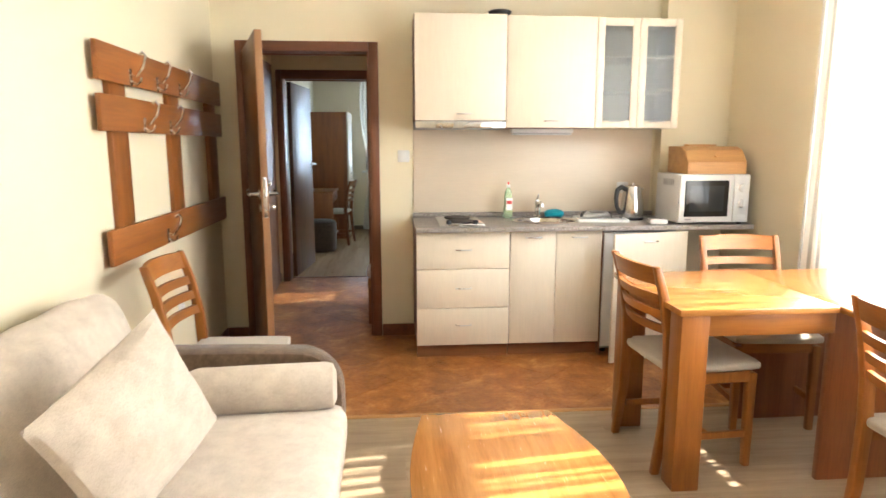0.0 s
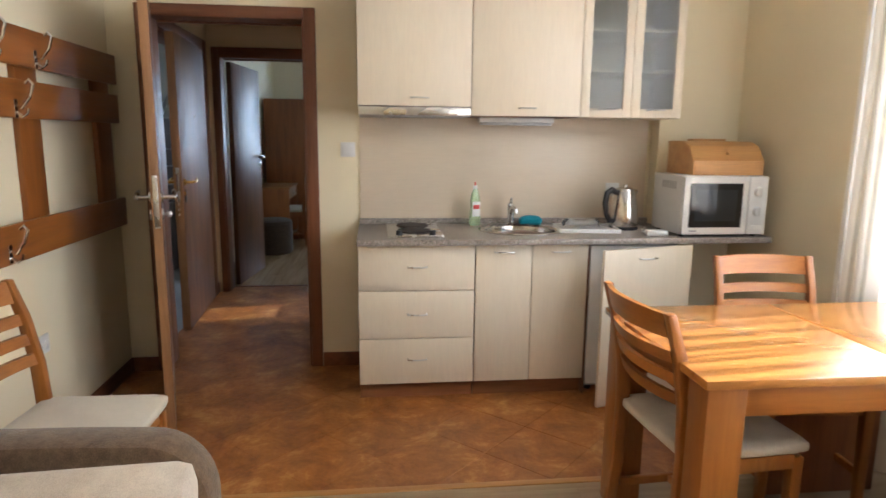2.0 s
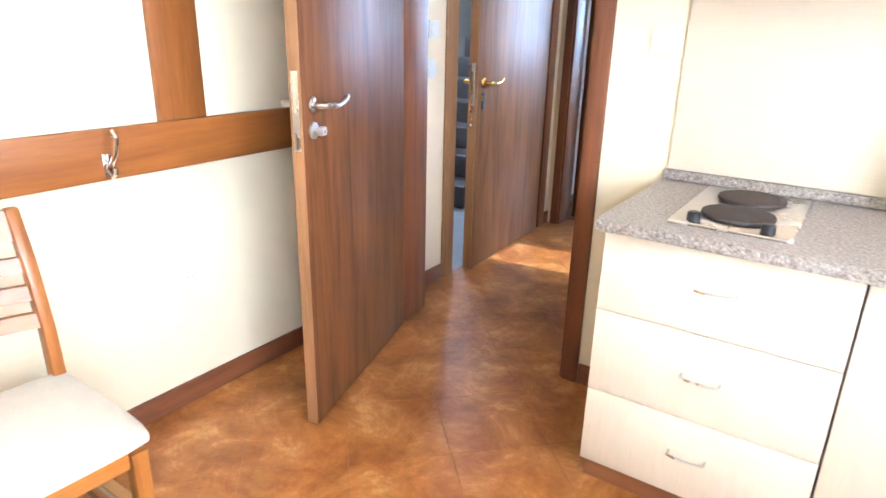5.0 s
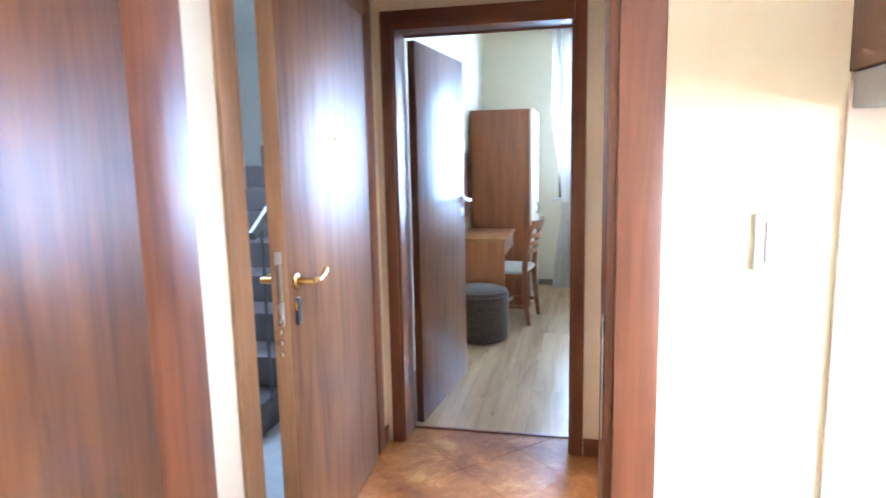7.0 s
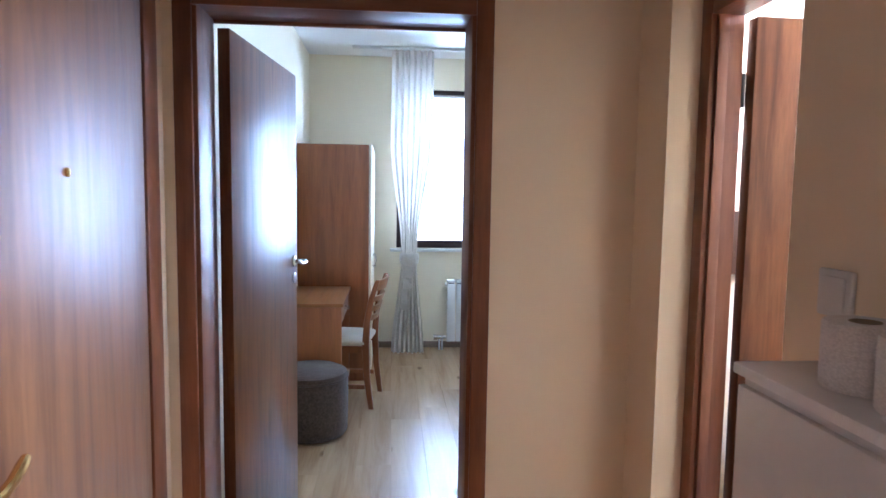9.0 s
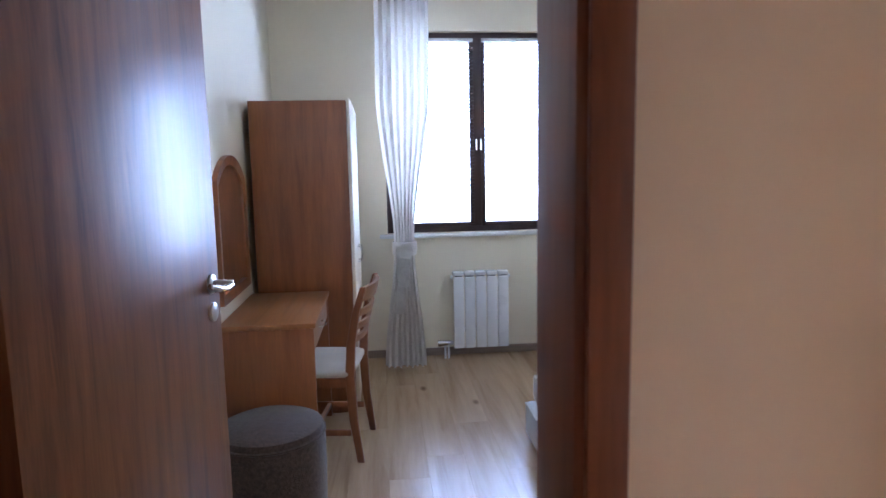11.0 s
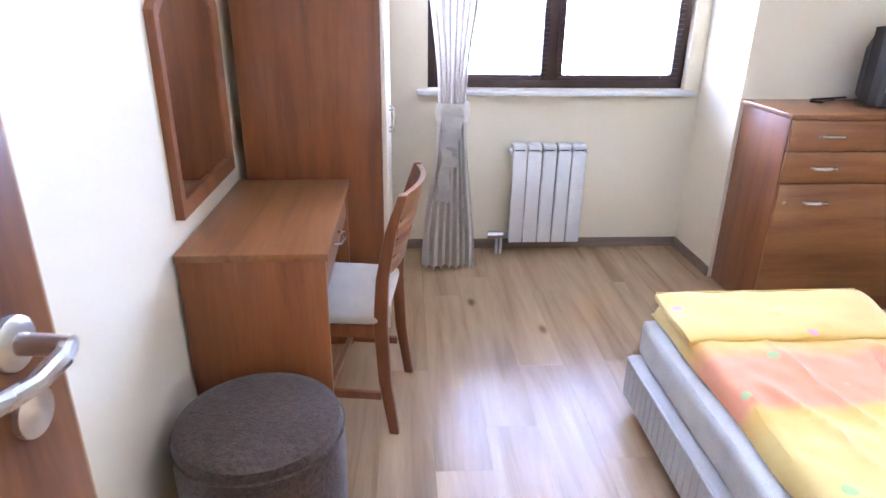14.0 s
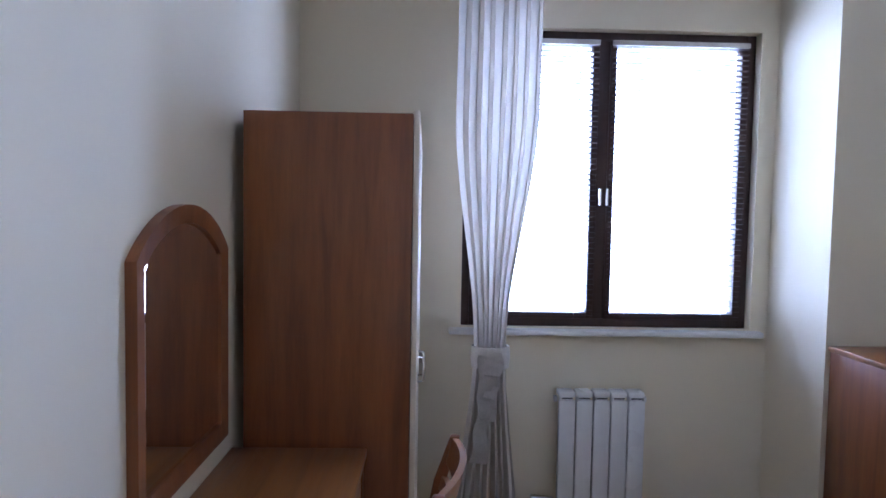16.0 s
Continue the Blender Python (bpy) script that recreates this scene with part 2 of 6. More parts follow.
def duvet_material():
    """Printed cotton in soft yellow and orange bands."""
    m, nt, bs = nodes_of("duvet_cotton")
    tc = add(nt, "ShaderNodeTexCoord")
    sep = add(nt, "ShaderNodeSeparateXYZ")
    nt.links.new(tc.outputs["Object"], sep.inputs[0])
    n = add(nt, "ShaderNodeTexNoise", Scale=9.0, Detail=4.0)
    nt.links.new(tc.outputs["Object"], n.inputs["Vector"])
    mad = add(nt, "ShaderNodeMath")
    mad.operation = "MULTIPLY_ADD"
    mad.inputs[1].default_value = 0.06
    nt.links.new(n.outputs["Fac"], mad.inputs[0])
    nt.links.new(sep.outputs["Y"], mad.inputs[2])
    sc = add(nt, "ShaderNodeMath")
    sc.operation = "MULTIPLY_ADD"
    sc.inputs[1].default_value, sc.inputs[2].default_value = 1 / 0.74, 0.49
    nt.links.new(mad.outputs[0], sc.inputs[0])
    fr = add(nt, "ShaderNodeMath")
    fr.operation = "FRACT"
    nt.links.new(sc.outputs[0], fr.inputs[0])
    yellow, gold, orange = (0.74, 0.53, 0.15), (0.73, 0.44, 0.075), (0.76, 0.29, 0.12)
    r = ramp(nt, fr.outputs[0], [(0.0, orange), (0.28, orange), (0.42, gold), (0.54, yellow), (0.62, yellow), (0.78, yellow), (0.93, gold), (0.99, orange)])
    v = add(nt, "ShaderNodeTexVoronoi", Scale=5.5)
    nt.links.new(tc.outputs["Object"], v.inputs["Vector"])
    spot = ramp(nt, v.outputs["Distance"], [(0.0, (1.0,) * 3), (0.09, (1.0,) * 3), (0.11, (0.0,) * 3)])
    tint = ramp(nt, v.outputs["Color"], [(0.0, (0.25, 0.50, 0.16)), (0.45, (0.30, 0.52, 0.20)), (0.55, (0.72, 0.24, 0.34)), (1.0, (0.78, 0.30, 0.36))])
    half = add(nt, "ShaderNodeMath")
    half.operation = "MULTIPLY"
    half.inputs[1].default_value = 0.75
    nt.links.new(spot.outputs[0], half.inputs[0])
    nt.links.new(mixed(nt, half.outputs[0], r.outputs[0], tint.outputs[0]), bs.inputs["Base Color"])
    bs.inputs["Roughness"].default_value = 0.85
    bs.inputs["Sheen Weight"].default_value = 0.2
    n3 = add(nt, "ShaderNodeTexNoise", Scale=14.0, Detail=5.0)
    nt.links.new(tc.outputs["Object"], n3.inputs["Vector"])
    bumped(nt, bs, n3.outputs["Fac"], 0.3, 0.008)
    return m


def glass_material(name, rough=0.0, tint=(1, 1, 1)):
    m, nt, bs = nodes_of(name)
    bs.inputs["Base Color"].default_value = (*tint, 1)
    bs.inputs["Transmission Weight"].default_value = 1.0
    bs.inputs["Roughness"].default_value = rough
    bs.inputs["IOR"].default_value = 1.45
    return m


WALL = paint("cream_wall_paint", (0.81, 0.72, 0.515))
HALLWALL = paint("peach_wall_paint", (0.84, 0.71, 0.515))
BEDWALL = paint("pale_cream_wall_paint", (0.81, 0.725, 0.54))
WHITEWALL = paint("white_wall_paint", (0.78, 0.78, 0.77))
CEIL = paint("white_ceiling_paint", (0.82, 0.81, 0.78))
TILE = tile_material()
GROUT = plain("terracotta_grout", (0.33, 0.145, 0.050), 0.8)
OAK = wood("oak_laminate", (0.53, 0.37, 0.215), (0.33, 0.205, 0.105), "y", 0.26, 1.6, 0.0, contrast=(0.30, 0.70), spread=0.05, bump=0.0, fine=0.25, knots=0.6, sheen=0.1)
PALEOAK = wood("pale_oak_laminate", (0.43, 0.325, 0.205), (0.29, 0.205, 0.120), "x", 0.34, 1.0, spread=0.10)
UNDERLAY = plain("floor_underlay", (0.26, 0.17, 0.10), 0.9)
DOORWOOD = wood("walnut_foil", (0.192, 0.077, 0.028), (0.078, 0.028, 0.011), "z", 0.34, 0.85, 0.0, contrast=(0.32, 0.70), bump=0.02, fine=0.9)
DOORWOOD.node_tree.nodes["Principled BSDF"].inputs["Specular IOR Level"].default_value = 0.21
ENTRYWOOD = wood("entrance_door_foil", (0.235, 0.108, 0.045), (0.105, 0.044, 0.019), "z", 0.40, 0.9, 0.0, bump=0.02, fine=0.9)
ENTRYWOOD.node_tree.nodes["Principled BSDF"].inputs["Specular IOR Level"].default_value = 0.21
CASING = wood("walnut_casing", (0.235, 0.085, 0.034), (0.120, 0.040, 0.017), "z", 0.4, 1.0)
CASING_X = wood("walnut_casing_across", (0.235, 0.085, 0.034), (0.120, 0.040, 0.017), "x", 0.4, 1.0)
CASING_Y = wood("walnut_casing_along", (0.235, 0.085, 0.034), (0.120, 0.040, 0.017), "y", 0.4, 1.0)
EDGEWOOD = wood("honey_door_edge", (0.38, 0.20, 0.085), (0.25, 0.12, 0.05), "z", 0.45)
RACK_Y = wood("rack_wood_along", (0.34, 0.122, 0.024), (0.20, 0.064, 0.013), "y", 0.38, 1.4)
RACK_Z = wood("rack_wood_upright", (0.34, 0.122, 0.024), (0.20, 0.064, 0.013), "z", 0.38, 1.4)
BIRCH = wood("cream_birch_foil", (0.76, 0.67, 0.53), (0.725, 0.63, 0.49), "z", 0.42, 0.9, contrast=(0.2, 0.8), spread=0.03, bump=0.05, fine=0.25)
BIRCH_IN = plain("cream_board", (0.66, 0.57, 0.44), 0.5)
BROWNEDGE = wood("brown_board_edge", (0.22, 0.10, 0.055), (0.13, 0.055, 0.03), "z", 0.45)
PLINTH = wood("kitchen_plinth", (0.30, 0.125, 0.05), (0.20, 0.08, 0.03), "x", 0.45)
GRANITE = granite_material()
SPLASH = wood("beige_splashback", (0.70, 0.60, 0.47), (0.68, 0.575, 0.445), "x", 0.35, 1.0, contrast=(0.15, 0.85), spread=0.02, bump=0.03, fine=0.2)
HONEY_X = wood("honey_beech_along", (0.40, 0.150, 0.025), (0.26, 0.088, 0.014), "x", 0.36, 1.0, 0.15)
HONEY_Y = wood("honey_beech_across", (0.40, 0.150, 0.025), (0.26, 0.088, 0.014), "y", 0.36, 1.0, 0.15)
TOP_X = wood("glossy_honey_top_along", (0.47, 0.205, 0.048), (0.31, 0.125, 0.026), "x", 0.22, 1.0, 0.6, spread=0.03, bump=0.03)
TOP_Y = wood("glossy_honey_top_across", (0.47, 0.205, 0.048), (0.31, 0.125, 0.026), "y", 0.22, 1.0, 0.6, spread=0.03, bump=0.03)
HONEY_Z = wood("honey_beech_upright", (0.37, 0.135, 0.021), (0.235, 0.078, 0.012), "z", 0.36, 1.0, 0.15)
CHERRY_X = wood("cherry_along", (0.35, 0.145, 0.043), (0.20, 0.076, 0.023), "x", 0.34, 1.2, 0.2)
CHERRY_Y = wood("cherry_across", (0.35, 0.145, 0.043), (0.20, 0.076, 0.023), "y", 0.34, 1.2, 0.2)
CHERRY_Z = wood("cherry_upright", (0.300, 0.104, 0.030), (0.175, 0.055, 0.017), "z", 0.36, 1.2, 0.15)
PINE = wood("pine_board", (0.60, 0.33, 0.12), (0.46, 0.22, 0.07), "x", 0.4)
BEIGE = fabric("beige_chenille", (0.67, 0.575, 0.465), (0.53, 0.445, 0.355), 420, 0.6, 16)
SEATCLOTH = fabric("ivory_seat_cloth", (0.64, 0.57, 0.46), (0.56, 0.49, 0.39), 500, 0.3)
BROWNCLOTH = fabric("brown_woven_cloth", (0.185, 0.118, 0.066), (0.098, 0.060, 0.034), 240, 0.9, 30)
POUFCLOTH = fabric("dark_brown_woven_cloth", (0.128, 0.083, 0.060), (0.052, 0.033, 0.024), 190, 1.0, 70)
WHITECLOTH = fabric("white_mattress_cloth", (0.64, 0.62, 0.58), (0.55, 0.53, 0.49), 300, 0.5)
SHEET = fabric("ecru_sheet", (0.65, 0.625, 0.55), (0.57, 0.545, 0.47), 380, 0.3, 12)
DUVET = duvet_material()
KETTLE = plain("polished_steel", (0.56, 0.54, 0.515), 0.15, 1.0, 0.05, 30)
STEEL = plain("brushed_steel", (0.62, 0.60, 0.57), 0.28, 1.0, 0.04, 60)
CHROME = plain("chrome", (0.78, 0.77, 0.76), 0.12, 1.0, 0.02, 40, 0)
BRASS = plain("polished_brass", (0.80, 0.52, 0.16), 0.2, 1.0, 0.04, 40, 0)
WHITEPL = plain("white_plastic", (0.74, 0.73, 0.70), 0.35, 0, 0.03)
WHITEENAMEL = plain("white_enamel", (0.78, 0.78, 0.77), 0.25, 0, 0.02)
GREYPL = plain("grey_plastic", (0.35, 0.35, 0.36), 0.4)
BLACKPL = plain("black_plastic", (0.016, 0.016, 0.018), 0.35, 0, 0.1)
DARKGREY = plain("dark_grey_plastic", (0.045, 0.046, 0.05), 0.4, 0, 0.08)
IRON = plain("cast_iron_plate", (0.055, 0.04, 0.035), 0.6, 0.3, 0.2)
FRAME = wood("dark_brown_window_profile", (0.065, 0.030, 0.022), (0.040, 0.018, 0.014), "z", 0.4)
SLAT = plain("dark_brown_slat", (0.055, 0.032, 0.026), 0.45)
SLATLIGHT = plain("pale_blind_rail", (0.62, 0.58, 0.54), 0.4)
GLASS = glass_material("window_glass")
MILKY = milky_material()
FROST = glass_material("frosted_glass", 0.22, (0.80, 0.84, 0.80))
SCREEN = plain("dark_glass_screen", (0.030, 0.033, 0.036), 0.08, 0, 0.02, 10, 0)
OVENGLASS = plain("dark_oven_glass", (0.020, 0.018, 0.017), 0.08, 0, 0.05, 10, 0)
MIRROR = plain("mirror_silver", (0.88, 0.90, 0.90), 0.01, 1.0, 0.0, 5, 0)
SOAP = plain("green_dish_soap", (0.72, 0.92, 0.62), 0.10, 0, 0.05, 20, 0, Transmission_Weight=0.75)
LABELRED = plain("red_print", (0.55, 0.04, 0.03), 0.4)
LABELWHITE = plain("white_print", (0.75, 0.75, 0.72), 0.4)
SPONGE = fabric("blue_cloth", (0.02, 0.33, 0.42), (0.015, 0.25, 0.34), 200, 0.8, 40)
PAPER = fabric("white_tissue", (0.84, 0.81, 0.78), (0.78, 0.75, 0.72), 300, 0.4)
PRINTED = plain("printed_paper", (0.60, 0.60, 0.60), 0.4, 0, 0.18, 30)
SHEERL = sheer_material("striped_sheer", (0.80, 0.76, 0.70), 0.80, 0.035, 1.0)
SHEERB = sheer_material("linen_sheer", (0.72, 0.665, 0.585), 0.02, 0.0, 1.0, 0.78)
LINEN = fabric("striped_linen_tie", (0.82, 0.77, 0.70), (0.72, 0.67, 0.59), 320, 0.4, 30)
STONE = plain("dark_stair_stone", (0.045, 0.034, 0.033), 0.4, 0, 0.15, 30)
LOBBYTILE = plain("grey_lobby_tile", (0.30, 0.30, 0.31), 0.3, 0, 0.1, 10)
BATHTILE = plain("white_bath_tile", (0.70, 0.72, 0.73), 0.2, 0, 0.03)
BROWNTILE = plain("brown_bath_tile", (0.12, 0.07, 0.05), 0.25)
FACADE = paint("facade_render", (0.62, 0.58, 0.50))
GROUND = plain("dry_ground", (0.16, 0.15, 0.10), 0.95, 0, 0.3, 0.8)

# ---------------------------------------------------------------- building blocks


def thing(name, at=(0, 0, 0), turn=0.0, label="", category="", group="", kind=""):
    ob = new(name)
    ob.empty_display_size = 0.1
    ob.matrix_world = pose(*at, 0, 0, turn)
    return tagged(ob, label, category, group, kind)


def mesh_of(name, bm, material, smooth=True):
    bmesh.ops.recalc_face_normals(bm, faces=bm.faces)
    me = bpy.data.meshes.new(name)
    bm.to_mesh(me)
    bm.free()
    for m in (material if isinstance(material, (list, tuple)) else (material,)):
        me.materials.append(m)
    if smooth:
        for p in me.polygons:
            p.use_smooth = True
        me.set_sharp_from_angle(angle=radians(32))
    return me


def part(name, bm, material, parent=None, label=""):
    """Links a bmesh as one mesh object, under a thing or a part if given."""
    ob = new(name, mesh_of(name, bm, material))
    if parent is not None:
        ob.parent = parent
    return tagged(ob, label)


def solo(name, bm, material, at=(0, 0, 0), turn=0.0, label="", category="", group="", kind=""):
    """A thing that is one mesh."""
    ob = part(name, bm, material)
    ob.matrix_world = pose(*at, 0, 0, turn)
    return tagged(ob, label, category, group, kind)


def block(lo, hi, bevel=0.0, bm=None, segments=2):
    """An upright block between two corners, with its edges eased."""
    own = bmesh.new()
    bmesh.ops.create_cube(own, size=1.0)
    for v in own.verts:
        for i in range(3):
            v.co[i] = lo[i] if v.co[i] < 0 else hi[i]
    if bevel > 0:
        bmesh.ops.bevel(own, geom=own.edges[:], offset=bevel, segments=segments, profile=0.5, affect="EDGES")
    return join(bm, own)


def join(bm, own):
    if bm is None:
        return own
    me = bpy.data.meshes.new("tmp")
    own.to_mesh(me)
    own.free()
    bm.from_mesh(me)
    bpy.data.meshes.remove(me)
    return bm


def lathe(profile, steps=32, bm=None, at=(0, 0, 0), squash=(1, 1)):
    """A turned body from (radius, height) pairs."""
    own = bmesh.new()
    rings = []
    for r, z in profile:
        if r < 1e-6:
            rings.append([own.verts.new((at[0], at[1], at[2] + z))])
        else:
            rings.append([own.verts.new((at[0] + r * squash[0] * math.cos(2 * math.pi * i / steps), at[1] + r * squash[1] * math.sin(2 * math.pi * i / steps), at[2] + z)) for i in range(steps)])
    for a, b in zip(rings, rings[1:]):
        for i in range(steps):
            j = (i + 1) % steps
            if len(a) == 1 and len(b) > 1:
                own.faces.new((a[0], b[i], b[j]))
            elif len(b) == 1 and len(a) > 1:
                own.faces.new((a[i], a[j], b[0]))
            elif len(a) > 1:
                own.faces.new((a[i], a[j], b[j], b[i]))
    return join(bm, own)


def tube(points, radius, steps=10, bm=None, flat=1.0):
    """A round bar along points; radius may be one number or one for each point."""
    own = bmesh.new()
    pts = [Vector(p) for p in points]
    rad = radius if isinstance(radius, (list, tuple)) else [radius] * len(pts)
    rings, up = [], None
    for k, p in enumerate(pts):
        d = (pts[min(k + 1, len(pts) - 1)] - pts[max(k - 1, 0)]).normalized()
        if up is None:
            up = Vector((0, 0, 1)) if abs(d.z) < 0.9 else Vector((1, 0, 0))
        side = d.cross(up).normalized()
        up = side.cross(d).normalized()
        rings.append([own.verts.new(p + (side * math.cos(a) + up * math.sin(a) * flat) * rad[k]) for a in (2 * math.pi * i / steps for i in range(steps))])
    for a, b in zip(rings, rings[1:]):
        for i in range(steps):
            j = (i + 1) % steps
            own.faces.new((a[i], a[j], b[j], b[i]))
    own.faces.new(rings[0][::-1])
    own.faces.new(rings[-1])
    return join(bm, own)


def arc(center, radius, a0, a1, n, plane="xz"):
    i, j = {"xz": (0, 2), "yz": (1, 2), "xy": (0, 1)}[plane]
    out = []
    for k in range(n + 1):
        a = radians(a0 + (a1 - a0) * k / n)
        p = list(center)
        p[i] += radius * math.cos(a)
        p[j] += radius * math.sin(a)
        out.append(tuple(p))
    return out


def swept(points, wide, deep, bevel=0.004, bm=None):
    """A sawn bar of wide (y) by deep (x) along points in the xz plane."""
    own = bmesh.new()
    rings = []
    for k, (x, z) in enumerate(points):
        w = wide[k] if isinstance(wide, (list, tuple)) else wide
        d = deep[k] if isinstance(deep, (list, tuple)) else deep
        rings.append([own.verts.new((x + sx * d / 2, sy * w / 2, z)) for sx, sy in ((-1, -1), (1, -1), (1, 1), (-1, 1))])
    for a, b in zip(rings, rings[1:]):
        for i in range(4):
            j = (i + 1) % 4
            own.faces.new((a[i], a[j], b[j], b[i]))
    own.faces.new(rings[0][::-1])
    own.faces.new(rings[-1])
    bmesh.ops.recalc_face_normals(own, faces=own.faces)
    if bevel:
        sharp = [e for e in own.edges if len(e.link_faces) == 2 and e.calc_face_angle() > 0.6]
        bmesh.ops.bevel(own, geom=sharp, offset=bevel, segments=2, profile=0.5, affect="EDGES")
    return join(bm, own)


def slab(outline, z0, z1, bevel=0.0, bm=None, axis="z"):
    """A flat board with an outline in two axes and a thickness along the third."""
    own = bmesh.new()

    def place(u, v, w):
        return {"z": (u, v, w), "x": (w, u, v), "y": (u, w, v)}[axis]

    low = [own.verts.new(place(u, v, z0)) for u, v in outline]
    top = [own.verts.new(place(u, v, z1)) for u, v in outline]
    own.faces.new(low[::-1])
    own.faces.new(top)
    n = len(outline)
    for i in range(n):
        j = (i + 1) % n
        own.faces.new((low[i], low[j], top[j], top[i]))
    bmesh.ops.recalc_face_normals(own, faces=own.faces)
    if bevel:
        sharp = [e for e in own.edges if e.calc_face_angle() > 0.9]
        bmesh.ops.bevel(own, geom=sharp, offset=bevel, segments=2, profile=0.5, affect="EDGES")
    return join(bm, own)


def cushion(size, puff, bevel=0.04, cuts=10, seed=0, wrinkle=0.006, bm=None):
    """A stuffed body centred on its base, bulging on top and sides."""
    own = bmesh.new()
    bmesh.ops.create_cube(own, size=1.0)
    bmesh.ops.subdivide_edges(own, edges=own.edges[:], cuts=cuts, use_grid_fill=True)
    sx, sy, sz = size
    for v in own.verts:
        x, y, z = v.co * 2
        r = bevel
        p = Vector((x * sx / 2, y * sy / 2, z * sz / 2))
        core = Vector((max(-sx / 2 + r, min(sx / 2 - r, p.x)), max(-sy / 2 + r, min(sy / 2 - r, p.y)), max(-sz / 2 + r, min(sz / 2 - r, p.z))))
        d = p - core
        if d.length > 1e-6:
            p = core + d.normalized() * r
        p.z += puff * (1 - x * x) * (1 - y * y) * (1 if z > 0 else -0.2) * abs(z)
        p.x += puff * 0.4 * x * abs(x) * (1 - y * y) * (1 - z * z)
        p.y += puff * 0.4 * y * abs(y) * (1 - x * x) * (1 - z * z)
        q = Vector((p.x * 7 + seed * 3.1, p.y * 7, p.z * 7))
        p += Vector((noise.noise(q), noise.noise(q + Vector((9, 0, 0))), noise.noise(q + Vector((0, 9, 0))))) * wrinkle
        v.co = p + Vector((0, 0, sz / 2))
    return join(bm, own)


def moved(bm, m):
    bmesh.ops.transform(bm, matrix=m, verts=bm.verts[:])
    return bm


def text_mesh(words, size, material, parent, m, name="lettering"):
    cu = bpy.data.curves.new(name, "FONT")
    cu.body, cu.size, cu.extrude, cu.align_x, cu.align_y = words, size, 0.0004, "CENTER", "CENTER"
    tmp = new("tmp_text", cu)
    me = bpy.data.meshes.new_from_object(tmp.evaluated_get(bpy.context.evaluated_depsgraph_get()))
    bpy.data.objects.remove(tmp)
    me.materials.append(material)
    ob = new(name, me)
    ob.parent = parent
    ob.matrix_local = m
    return ob


# ---------------------------------------------------------------- the shell
# Plan: living room y -1.3..4.70, hall y 4.90..6.61, bedroom y 6.85..10.61.
H = 2.72
LX, RX = -0.84, 2.70
KY = 4.70
DOOR_H = 1.99


def wall(name, pieces, material, label):
    bm = None
    for lo, hi in pieces:
        bm = block(lo, hi, 0, bm)
    return solo(name, bm, material, label=label, category="wall", kind="structure")


# The wall between the kitchen and the hall, with its doorway; each side has its own paint.
wall("wall_kitchen", [((-1.04, KY, 0), (-0.66, 4.80, H)), ((-0.66, KY, DOOR_H + 0.02), (0.20, 4.80, H)), ((0.20, KY, 0), (2.95, 4.80, H))], WALL, "cream painted wall behind the kitchen units with a doorway")
wall("wall_hall_south", [((-1.04, 4.80, 0), (-0.66, 4.90, H)), ((-0.66, 4.80, DOOR_H + 0.02), (0.20, 4.90, H)), ((0.20, 4.80, 0), (2.10, 4.90, H))], HALLWALL, "peach painted hall side of the kitchen wall")
wall("wall_living_west", [((-1.04, -1.3, 0), (LX, KY, H))], WALL, "cream painted wall behind the sofa and coat rack")
wall("wall_living_south", [((-1.04, -1.5, 0), (2.95, -1.3, H))], WALL, "cream painted wall closing the living room")
WY0, WY1, WZ0, WZ1 = 0.55, 3.42, 0.80, 2.42
wall("wall_living_east", [((RX, -1.3, 0), (2.95, WY0, H)), ((RX, WY1, 0), (2.95, KY, H)), ((RX, WY0, 0), (2.95, WY1, WZ0)), ((RX, WY0, WZ1), (2.95, WY1, H))], WALL, "cream painted outer wall with a wide window")
wall("kitchen_column", [((2.215, 4.60, 0), (RX, KY, H))], WALL, "cream painted boxed-in column beside the kitchen units")
# Hall
wall("wall_hall_west", [((-1.0, 4.90, 0), (-0.80, 5.345, H)), ((-1.0, 5.345, 2.06), (-0.80, 6.46, H)), ((-1.0, 6.46, 0), (-0.80, 6.61, H))], HALLWALL, "peach painted hall wall with the entrance doorway")
wall("wall_hall_north", [((-1.0, 6.61, 0), (-0.722, 6.70, H)), ((-0.722, 6.61, DOOR_H + 0.03), (0.122, 6.70, H)), ((0.122, 6.61, 0), (2.10, 6.70, H))], HALLWALL, "peach painted hall wall with the bedroom doorway")
wall("wall_hall_east", [((0.62, 4.90, 0), (0.80, 5.84, H)), ((0.62, 5.84, 2.0), (0.80, 6.40, H)), ((0.62, 6.40, 0), (0.80, 6.61, H))], HALLWALL, "peach painted hall wall with the bathroom doorway")
# Bathroom
wall("wall_bathroom_east", [((1.90, 4.90, 0), (2.10, 5.95, H)), ((1.90, 6.55, 0), (2.10, 6.61, H)), ((1.90, 5.95, 0), (2.10, 6.55, 1.75)), ((1.90, 5.95, 2.40), (2.10, 6.55, H))], BATHTILE, "white tiled bathroom wall with a small window")
solo("trim", block((0.802, 6.594, 1.22), (1.9, 6.61, 1.42), 0.002), BROWNTILE, label="brown tiled band on the bathroom wall", category="tile band", kind="structure")
